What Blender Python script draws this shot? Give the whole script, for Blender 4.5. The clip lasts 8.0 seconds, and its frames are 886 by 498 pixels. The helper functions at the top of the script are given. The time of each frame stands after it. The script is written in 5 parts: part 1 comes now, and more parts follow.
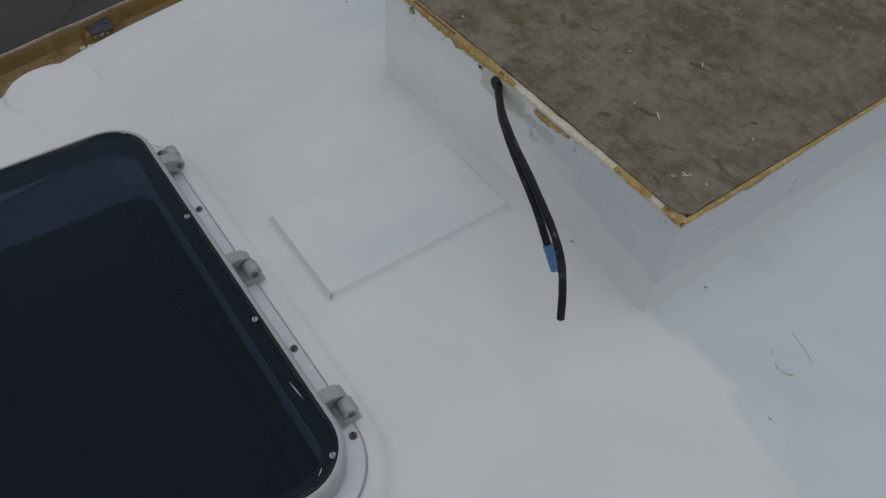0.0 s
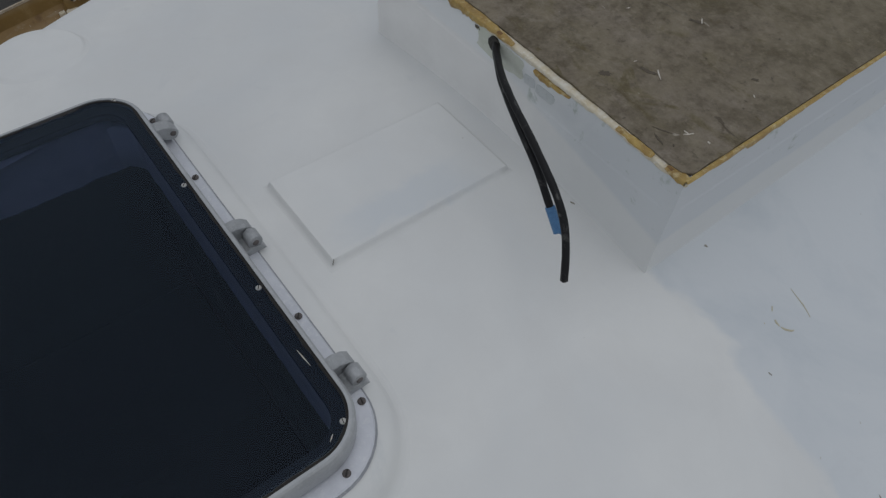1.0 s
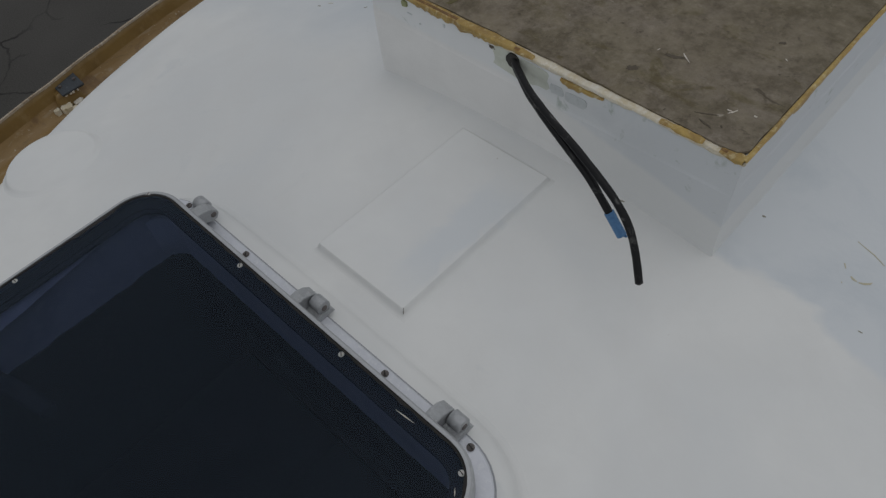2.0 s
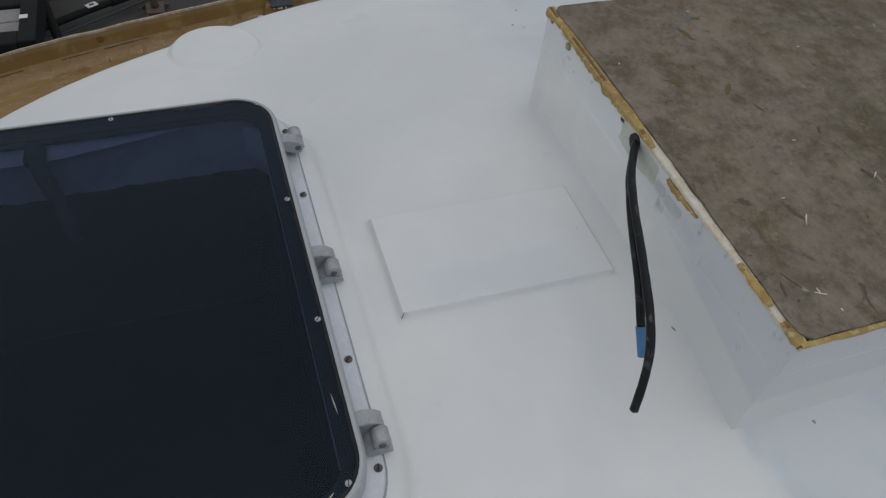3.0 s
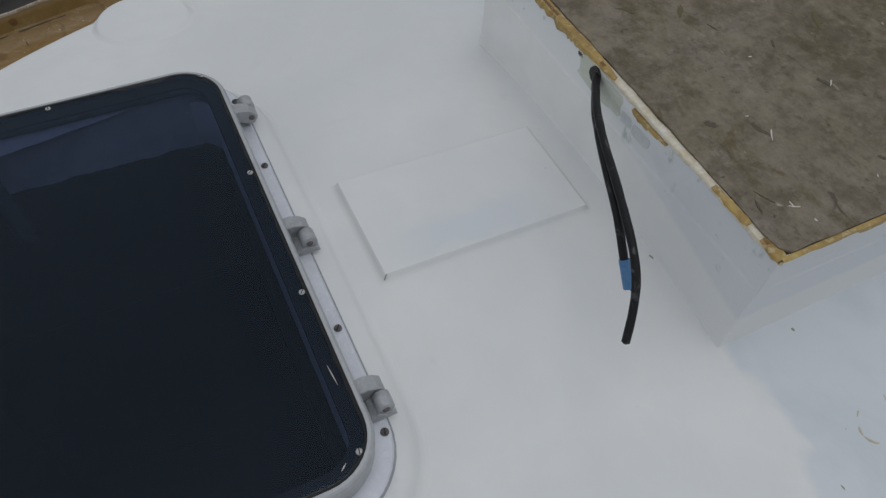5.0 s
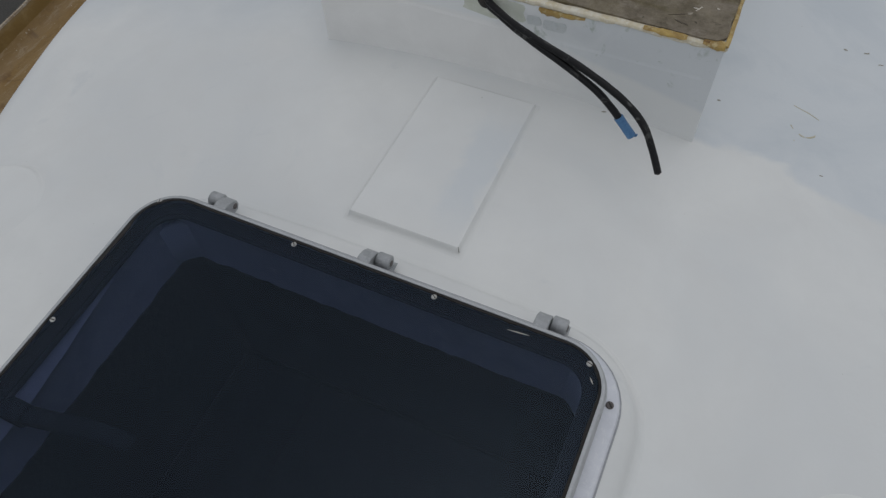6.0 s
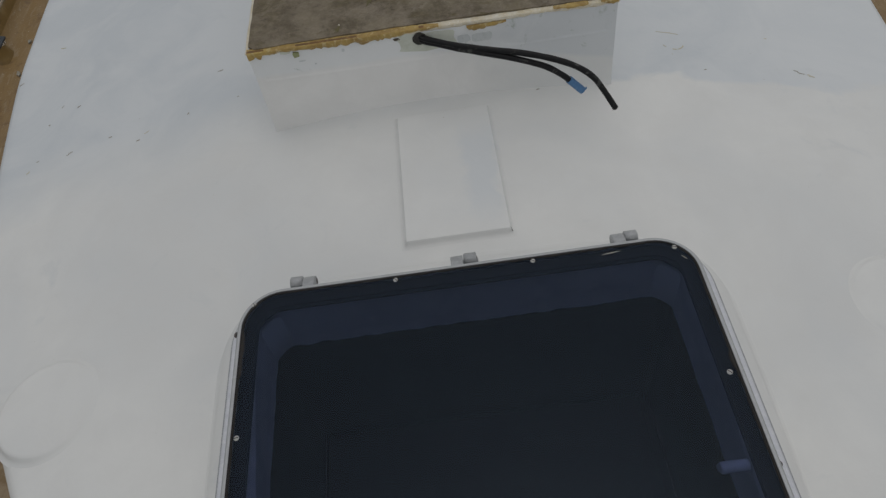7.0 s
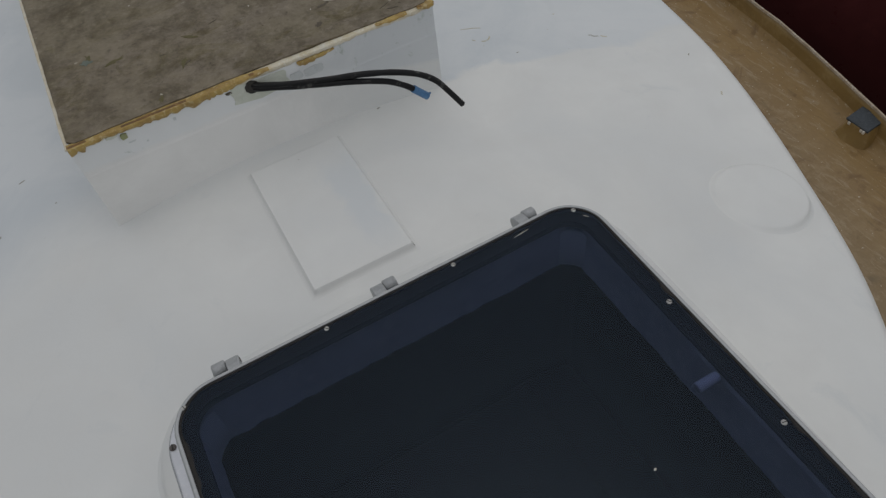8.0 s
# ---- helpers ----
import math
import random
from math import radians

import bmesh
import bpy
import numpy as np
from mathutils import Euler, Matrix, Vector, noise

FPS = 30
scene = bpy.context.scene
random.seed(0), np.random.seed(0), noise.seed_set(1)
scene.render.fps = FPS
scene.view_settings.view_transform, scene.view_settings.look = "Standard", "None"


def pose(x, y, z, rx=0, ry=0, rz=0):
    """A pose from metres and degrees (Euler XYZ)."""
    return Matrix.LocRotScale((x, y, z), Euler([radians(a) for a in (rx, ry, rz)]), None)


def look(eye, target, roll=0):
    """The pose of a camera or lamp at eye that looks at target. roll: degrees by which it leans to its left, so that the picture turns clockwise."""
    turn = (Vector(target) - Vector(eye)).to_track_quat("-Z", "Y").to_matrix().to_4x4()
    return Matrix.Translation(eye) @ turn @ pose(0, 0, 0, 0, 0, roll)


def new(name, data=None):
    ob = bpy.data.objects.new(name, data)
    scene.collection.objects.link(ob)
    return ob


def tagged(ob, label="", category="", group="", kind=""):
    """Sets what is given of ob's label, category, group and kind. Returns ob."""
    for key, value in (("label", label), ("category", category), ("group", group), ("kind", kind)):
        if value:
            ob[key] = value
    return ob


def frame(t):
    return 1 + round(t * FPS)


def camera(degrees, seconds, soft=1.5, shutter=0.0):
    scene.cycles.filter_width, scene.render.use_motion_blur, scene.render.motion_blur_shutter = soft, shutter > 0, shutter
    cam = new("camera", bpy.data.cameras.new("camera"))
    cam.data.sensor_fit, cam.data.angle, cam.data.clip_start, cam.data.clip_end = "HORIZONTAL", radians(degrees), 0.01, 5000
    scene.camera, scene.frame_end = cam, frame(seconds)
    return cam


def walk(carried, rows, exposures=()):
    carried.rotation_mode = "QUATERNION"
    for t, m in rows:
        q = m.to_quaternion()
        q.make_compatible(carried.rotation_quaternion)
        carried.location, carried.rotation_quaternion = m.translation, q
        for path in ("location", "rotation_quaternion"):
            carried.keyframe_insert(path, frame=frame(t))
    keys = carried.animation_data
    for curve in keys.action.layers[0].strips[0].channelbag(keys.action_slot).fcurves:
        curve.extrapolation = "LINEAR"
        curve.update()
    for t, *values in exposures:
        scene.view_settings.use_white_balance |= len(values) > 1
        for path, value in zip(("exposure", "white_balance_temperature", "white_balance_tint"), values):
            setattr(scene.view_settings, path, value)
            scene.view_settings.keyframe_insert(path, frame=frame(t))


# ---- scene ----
cam = camera(63.4, 8.0, soft=1.35)
PATH = [
    (0, (0.503, -0.094, 0.652), (-0.503, 0.706, -0.88), 3.5),
    (0.5, (0.498, -0.1, 0.648), (-0.499, 0.691, -0.894), 3.6),
    (1, (0.49, -0.105, 0.65), (-0.426, 0.678, -0.946), 3.9),
    (1.2, (0.479, -0.122, 0.648), (-0.309, 0.77, -0.96), 6.6),
    (1.3, (0.467, -0.135, 0.65), (-0.266, 0.771, -0.975), 5.0),
    (1.5, (0.435, -0.147, 0.656), (-0.185, 0.713, -1.04), -1.2),
    (1.7, (0.417, -0.168, 0.653), (-0.256, 0.716, -1.01), -3.8),
    (2, (0.425, -0.133, 0.662), (-0.505, 0.652, -0.926), -8.1),
    (2.2, (0.445, -0.121, 0.636), (-0.616, 0.613, -0.892), -1.7),
    (3.3, (0.485, -0.027, 0.63), (-0.73, 0.474, -0.877), 6.6),
    (3.5, (0.484, -0.037, 0.63), (-0.722, 0.455, -0.888), 5.9),
    (4, (0.484, -0.049, 0.635), (-0.698, 0.437, -0.904), 3.9),
    (4.5, (0.484, -0.04, 0.632), (-0.662, 0.46, -0.929), 4.1),
    (4.7, (0.48, -0.042, 0.626), (-0.637, 0.478, -0.949), 4.9),
    (5.8, (0.32, -0.245, 0.656), (-0.324, 0.707, -0.981), -0.3),
    (6, (0.265, -0.313, 0.683), (-0.255, 0.691, -0.967), -3.6),
    (6.2, (0.226, -0.357, 0.681), (-0.221, 0.739, -0.932), -5.5),
    (6.5, (0.11, -0.411, 0.702), (-0.112, 0.783, -0.888), -6.0),
    (6.8, (0.055, -0.464, 0.735), (-0.111, 0.727, -0.863), -11.0),
    (7, (0.008, -0.497, 0.748), (-0.054, 0.742, -0.821), -10.2),
    (7.2, (-0.026, -0.538, 0.752), (0.009, 0.725, -0.798), -10.9),
    (7.5, (-0.06, -0.547, 0.764), (0.157, 0.667, -0.81), -8.1),
    (7.7, (-0.065, -0.519, 0.742), (0.239, 0.738, -0.784), -10.8),
    (8, (-0.116, -0.463, 0.735), (0.353, 0.694, -0.827), -8.9),
]
walk(cam, [(t, look(eye, target, roll)) for t, eye, target, roll in PATH],
     exposures=[(0, -0.02, 6250, 9), (1, -0.02, 6230, 9), (1.6, -0.15, 6300, 9), (2, -0.1, 6450, 9), (3.4, 0.24, 6250, 9), (4.5, 0.22, 6250, 9), (6, 0.14, 6350, 9), (6.5, 0.03, 6600, 9), (7, 0.02, 6650, 9), (8, 0.03, 6570, 9)])

# ---- world, sun ----
world = bpy.data.worlds.new("overcast_sky")
scene.world = world
world.use_nodes = True
wn = world.node_tree
wbg = wn.nodes["Background"]
sky = wn.nodes.new("ShaderNodeTexSky")
sky.sky_type = "NISHITA"
sky.sun_disc = False
sky.sun_elevation = radians(84)
sky.sun_rotation = radians(37)
sky.air_density, sky.dust_density, sky.ozone_density = 1.0, 1.5, 1.0
grey = wn.nodes.new("ShaderNodeHueSaturation")
grey.inputs["Saturation"].default_value = 0.24
wn.links.new(sky.outputs["Color"], grey.inputs["Color"])
wn.links.new(grey.outputs["Color"], wbg.inputs["Color"])
wbg.inputs["Strength"].default_value = 0.08

sun = new("sun", bpy.data.lights.new("sun", "SUN"))
sun.data.energy, sun.data.angle, sun.data.color = 0.62, radians(178), (1.0, 0.985, 0.96)
sun.matrix_world = look((0.85, -0.15, 2.0), (0, 0, 0))


# ---- materials ----
def material(name):
    m = bpy.data.materials.new(name)
    m.use_nodes = True
    nt = m.node_tree
    return m, nt, nt.nodes["Principled BSDF"]


def add(nt, kind, **values):
    n = nt.nodes.new(kind)
    for k, v in values.items():
        n.inputs[k].default_value = v
    return n


def coords(nt):
    return nt.nodes.new("ShaderNodeTexCoord").outputs["Object"]


def noise_tex(nt, scale, detail=5.0, rough=0.55, dist=0.0, vec=None):
    n = add(nt, "ShaderNodeTexNoise", Scale=scale, Detail=detail, Roughness=rough, Distortion=dist)
    nt.links.new(vec if vec is not None else coords(nt), n.inputs["Vector"])
    return n.outputs["Fac"]


def ramp(nt, fac, *stops):
    r = nt.nodes.new("ShaderNodeValToRGB")
    e = r.color_ramp.elements
    while len(e) < len(stops):
        e.new(0.5)
    for el, (p, c) in zip(e, stops):
        el.position = p
        el.color = (c, c, c, 1) if isinstance(c, (int, float)) else (*c, 1)
    nt.links.new(fac, r.inputs["Fac"])
    return r.outputs["Color"]


def mixc(nt, fac, a, b, mode="MIX"):
    m = nt.nodes.new("ShaderNodeMix")
    m.data_type, m.blend_type = "RGBA", mode
    for v, sock in ((fac, m.inputs[0]), (a, m.inputs[6]), (b, m.inputs[7])):
        if isinstance(v, (int, float)):
            sock.default_value = v
        elif isinstance(v, tuple):
            sock.default_value = (*v, 1)
        else:
            nt.links.new(v, sock)
    return m.outputs[2]


def calc(nt, op, a, b=0.0):
    m = nt.nodes.new("ShaderNodeMath")
    m.operation = op
    for v, sock in ((a, m.inputs[0]), (b, m.inputs[1])):
        if isinstance(v, (int, float)):
            sock.default_value = v
        else:
            nt.links.new(v, sock)
    return m.outputs[0]


def bump(nt, bsdf, height, strength, dist):
    b = add(nt, "ShaderNodeBump", Strength=strength, Distance=dist)
    nt.links.new(height, b.inputs["Height"])
    nt.links.new(b.outputs["Normal"], bsdf.inputs["Normal"])


def finish(nt, bsdf, color=None, rough=None, metal=0.0, spec=0.5):
    for v, key in ((color, "Base Color"), (rough, "Roughness")):
        if v is None:
            continue
        if isinstance(v, (int, float)):
            bsdf.inputs[key].default_value = v
        elif isinstance(v, tuple):
            bsdf.inputs[key].default_value = (*v, 1)
        else:
            nt.links.new(v, bsdf.inputs[key])
    bsdf.inputs["Metallic"].default_value = metal
    bsdf.inputs["Specular IOR Level"].default_value = spec


def make_deck_paint(name, zone):
    """Fresh cream-white top coat; where zone is set, the bluish undercoat shows beyond a wavy brush line."""
    m, nt, bs = material(name)
    vec = coords(nt)
    big = noise_tex(nt, 3.2, 4, 0.5, 0.6, vec)
    mid = noise_tex(nt, 14, 5, 0.6, 0.3, vec)
    fine = noise_tex(nt, 160, 4, 0.6, 0, vec)
    cream = mixc(nt, ramp(nt, big, (0.35, 0.0), (0.66, 1.0)), (0.725, 0.728, 0.71), (0.64, 0.652, 0.65))
    cream = mixc(nt, ramp(nt, mid, (0.42, 0.0), (0.72, 0.5)), cream, (0.655, 0.655, 0.64))
    col = cream
    if zone:
        sep = nt.nodes.new("ShaderNodeSeparateXYZ")
        nt.links.new(vec, sep.inputs[0])
        wav = noise_tex(nt, 5.5, 4, 0.6, 0.4, vec)
        side = calc(nt, "ABSOLUTE", sep.outputs["X"])
        line = calc(nt, "ADD", sep.outputs["Y"], calc(nt, "MULTIPLY", calc(nt, "SUBTRACT", wav, 0.5), 0.14))
        line = calc(nt, "ADD", line, calc(nt, "MULTIPLY", side, 0.05))
        crisp = ramp(nt, line, (0.410, 0.0), (0.426, 1.0))
        soft = ramp(nt, line, (0.36, 0.0), (0.54, 0.95))
        edge = mixc(nt, ramp(nt, sep.outputs["X"], (0.0, 0.0), (0.25, 1.0)), soft, crisp)
        patch = ramp(nt, noise_tex(nt, 4.5, 5, 0.6, 0.8, vec), (0.40, 0.0), (0.56, 1.0))
        blue = mixc(nt, patch, (0.555, 0.59, 0.617), (0.615, 0.642, 0.66))
        # undercoat grows paler outboard to starboard
        thin = ramp(nt, sep.outputs["X"], (0.42, 0.0), (0.62, 0.55))
        blue = mixc(nt, thin, blue, (0.665, 0.685, 0.695))
        col = mixc(nt, edge, cream, blue)
    else:
        # thin strip of the pad where the bluish undercoat shines through
        sep = nt.nodes.new("ShaderNodeSeparateXYZ")
        nt.links.new(vec, sep.inputs[0])
        wav = calc(nt, "MULTIPLY", calc(nt, "SUBTRACT", noise_tex(nt, 18, 5, 0.6, 0.5, vec), 0.5), 0.06)
        across = ramp(nt, calc(nt, "ADD", sep.outputs["X"], wav), (0.014, 0.0), (0.030, 1.0), (0.063, 1.0), (0.075, 0.0))
        along = ramp(nt, calc(nt, "ADD", sep.outputs["Y"], wav), (0.10, 0.0), (0.17, 1.0), (0.27, 1.0), (0.33, 0.0))
        col = mixc(nt, calc(nt, "MULTIPLY", calc(nt, "MULTIPLY", across, along), 0.7), cream, (0.60, 0.632, 0.655))
    smear = ramp(nt, noise_tex(nt, 7, 6, 0.65, 1.2, vec), (0.60, 0.0), (0.74, 0.45))
    col = mixc(nt, smear, col, (0.55, 0.575, 0.59))
    speck = ramp(nt, noise_tex(nt, 95, 2, 0.5, 0, vec), (0.79, 0.0), (0.81, 0.6))
    col = mixc(nt, speck, col, (0.42, 0.41, 0.37))
    finish(nt, bs, col, ramp(nt, mid, (0.3, 0.38), (0.7, 0.6)), spec=0.4)
    bump(nt, bs, calc(nt, "ADD", calc(nt, "MULTIPLY", mid, 0.7), calc(nt, "MULTIPLY", fine, 0.12)), 0.25, 0.004)
    return m


deck_paint = make_deck_paint("deck_paint", True)
pad_paint = make_deck_paint("pad_paint", False)


def make_box_paint():
    m, nt, bs = material("box_paint")
    vec = coords(nt)
    mid = noise_tex(nt, 9, 5, 0.6, 0.5, vec)
    fine = noise_tex(nt, 120, 3, 0.6, 0, vec)
    col = mixc(nt, ramp(nt, mid, (0.38, 0.0), (0.62, 1.0)), (0.785, 0.78, 0.765), (0.73, 0.725, 0.71))
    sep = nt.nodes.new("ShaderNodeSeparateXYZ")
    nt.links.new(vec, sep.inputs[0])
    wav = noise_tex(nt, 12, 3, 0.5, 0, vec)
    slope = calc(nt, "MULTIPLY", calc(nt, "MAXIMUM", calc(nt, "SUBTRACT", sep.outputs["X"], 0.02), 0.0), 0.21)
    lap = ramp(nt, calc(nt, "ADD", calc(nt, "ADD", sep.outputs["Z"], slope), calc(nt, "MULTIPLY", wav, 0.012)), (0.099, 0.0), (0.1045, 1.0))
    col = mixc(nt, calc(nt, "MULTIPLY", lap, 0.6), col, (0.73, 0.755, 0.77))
    bare = calc(nt, "ADD", sep.outputs["X"], calc(nt, "MULTIPLY", calc(nt, "SUBTRACT", noise_tex(nt, 16, 4, 0.6, 0.6, vec), 0.5), 0.16))
    col = mixc(nt, ramp(nt, bare, (0.035, 0.0), (0.15, 0.8)), col, mixc(nt, lap, (0.66, 0.67, 0.665), (0.575, 0.60, 0.62)))
    worn = calc(nt, "MULTIPLY", lap, ramp(nt, noise_tex(nt, 30, 5, 0.65, 0.5, vec), (0.62, 0.0), (0.70, 0.7)))
    col = mixc(nt, worn, col, (0.36, 0.41, 0.36))
    finish(nt, bs, col, 0.5, spec=0.4)
    bump(nt, bs, calc(nt, "ADD", mid, calc(nt, "MULTIPLY", fine, 0.15)), 0.3, 0.004)
    return m


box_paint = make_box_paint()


def make_raw_laminate():
    """Weathered bare laminate of the box's top: grey-brown with olive, rusty and pale stains."""
    m, nt, bs = material("raw_laminate")
    vec = coords(nt)
    big = noise_tex(nt, 5, 6, 0.65, 0.2, vec)
    mid = noise_tex(nt, 24, 6, 0.62, 0.1, vec)
    fine = noise_tex(nt, 210, 5, 0.75, 0, vec)
    col = mixc(nt, ramp(nt, big, (0.3, 0.0), (0.7, 1.0)), (0.178, 0.143, 0.09), (0.20, 0.17, 0.132))
    col = mixc(nt, ramp(nt, mid, (0.42, 0.0), (0.62, 0.85)), col, (0.30, 0.262, 0.218))
    col = mixc(nt, ramp(nt, noise_tex(nt, 8, 6, 0.62, 0.2, vec), (0.49, 0.0), (0.64, 0.7)), col, (0.10, 0.085, 0.045))
    col = mixc(nt, ramp(nt, noise_tex(nt, 38, 6, 0.7, 0.5, vec), (0.61, 0.0), (0.69, 0.8)), col, (0.085, 0.065, 0.045))
    col = mixc(nt, ramp(nt, noise_tex(nt, 62, 6, 0.7, 0.8, vec), (0.69, 0.0), (0.75, 0.8)), col, (0.55, 0.50, 0.43))
    col = mixc(nt, ramp(nt, fine, (0.36, 0.35), (0.55, 0.0)), col, (0.085, 0.068, 0.05))
    col = mixc(nt, ramp(nt, noise_tex(nt, 85, 6, 0.75, 0.4, vec), (0.52, 0.0), (0.64, 0.55)), col, (0.30, 0.265, 0.215))
    col = mixc(nt, ramp(nt, noise_tex(nt, 150, 3, 0.6, 0.3, vec), (0.68, 0.0), (0.73, 0.35)), col, (0.36, 0.33, 0.27))
    col = mixc(nt, ramp(nt, noise_tex(nt, 55, 5, 0.7, 0.3, vec), (0.60, 0.0), (0.68, 0.6)), col, (0.075, 0.06, 0.035))
    # long olive runs, and an olive wash over the aft part
    mp = add(nt, "ShaderNodeMapping")
    mp.inputs["Rotation"].default_value = (0, 0, radians(32))
    mp.inputs["Scale"].default_value = (0.7, 1.3, 1.0)
    nt.links.new(vec, mp.inputs["Vector"])
    run = noise_tex(nt, 15, 6, 0.66, 0.9, mp.outputs[0])
    col = mixc(nt, ramp(nt, run, (0.54, 0.0), (0.64, 0.85)), col, (0.105, 0.085, 0.032))
    sep = nt.nodes.new("ShaderNodeSeparateXYZ")
    nt.links.new(vec, sep.inputs[0])
    wash = calc(nt, "ADD", calc(nt, "ADD", sep.outputs["Y"], calc(nt, "MULTIPLY", sep.outputs["X"], 0.5)), calc(nt, "MULTIPLY", calc(nt, "SUBTRACT", big, 0.5), 1.1))
    col = mixc(nt, ramp(nt, calc(nt, "ADD", wash, 0.5), (0.10, 0.0), (0.45, 0.68)), col, (0.096, 0.078, 0.037))
    port = calc(nt, "SUBTRACT", calc(nt, "MULTIPLY", calc(nt, "SUBTRACT", big, 0.5), 0.9), sep.outputs["X"])
    port = calc(nt, "ADD", port, 0.5)
    col = mixc(nt, ramp(nt, port, (0.34, 0.0), (0.75, 0.5)), col, (0.107, 0.086, 0.052))
    col = mixc(nt, ramp(nt, port, (0.20, 0.12), (0.48, 0.0)), col, (0.25, 0.22, 0.19))
    blot = ramp(nt, noise_tex(nt, 12, 6, 0.6, 1.4, vec), (0.635, 0.0), (0.655, 0.75))
    col = mixc(nt, blot, col, mixc(nt, mid, (0.075, 0.062, 0.02), (0.15, 0.12, 0.055)))
    fleck = ramp(nt, noise_tex(nt, 44, 2, 0.5, 0.6, mp.outputs[0]), (0.735, 0.0), (0.75, 0.8))
    col = mixc(nt, fleck, col, (0.46, 0.42, 0.35))
    chip = ramp(nt, noise_tex(nt, 33, 3, 0.6, 1.0, mp.outputs[0]), (0.29, 0.8), (0.315, 0.0))
    col = mixc(nt, chip, col, (0.055, 0.045, 0.032))
    dust = ramp(nt, noise_tex(nt, 330, 2, 0.6, 0, vec), (0.66, 0.0), (0.74, 0.25))
    col = mixc(nt, dust, col, (0.30, 0.27, 0.22))
    col = mixc(nt, 0.20, col, (0.125, 0.097, 0.060))
    # weathered clouds: pale bloom and damp dark blotches, broken up by the weave
    cloud = noise_tex(nt, 17, 8, 0.72, 0.15, vec)
    col = mixc(nt, ramp(nt, cloud, (0.47, 0.0), (0.64, 0.58)), col, (0.245, 0.209, 0.148))
    grit = noise_tex(nt, 70, 7, 0.78, 0.1, vec)
    col = mixc(nt, ramp(nt, grit, (0.53, 0.0), (0.66, 0.5)), col, (0.278, 0.240, 0.174))
    col = mixc(nt, ramp(nt, grit, (0.33, 0.55), (0.46, 0.0)), col, (0.060, 0.044, 0.028))
    col = mixc(nt, ramp(nt, cloud, (0.34, 0.65), (0.49, 0.0)), col, (0.070, 0.054, 0.029))
    hair = ramp(nt, noise_tex(nt, 26, 7, 0.74, 2.2, mp.outputs[0]), (0.485, 0.0), (0.50, 0.16), (0.515, 0.0))
    col = mixc(nt, hair, col, (0.075, 0.058, 0.034))
    finish(nt, bs, col, ramp(nt, mid, (0.3, 0.55), (0.7, 0.85)), spec=0.3)
    bump(nt, bs, calc(nt, "ADD", mid, calc(nt, "MULTIPLY", fine, 0.4)), 0.5, 0.003)
    return m


raw_laminate = make_raw_laminate()


def make_blotchy(name, a, b, c, scale, rough=0.5, spec=0.4, bumpy=0.4):
    m, nt, bs = material(name)
    vec = coords(nt)
    n1 = noise_tex(nt, scale, 6, 0.65, 0.6, vec)
    n2 = noise_tex(nt, scale * 4.5, 5, 0.7, 0.3, vec)
    n3 = noise_tex(nt, scale * 20, 3, 0.6, 0, vec)
    col = mixc(nt, ramp(nt, n1, (0.36, 0.0), (0.64, 1.0)), a, b)
    col = mixc(nt, ramp(nt, n2, (0.52, 0.0), (0.70, 0.85)), col, c)
    finish(nt, bs, col, ramp(nt, n2, (0.3, max(rough - 0.12, 0.05)), (0.7, min(rough + 0.15, 1.0))), spec=spec)
    bump(nt, bs, calc(nt, "ADD", n2, calc(nt, "MULTIPLY", n3, 0.3)), bumpy, 0.003)
    return m




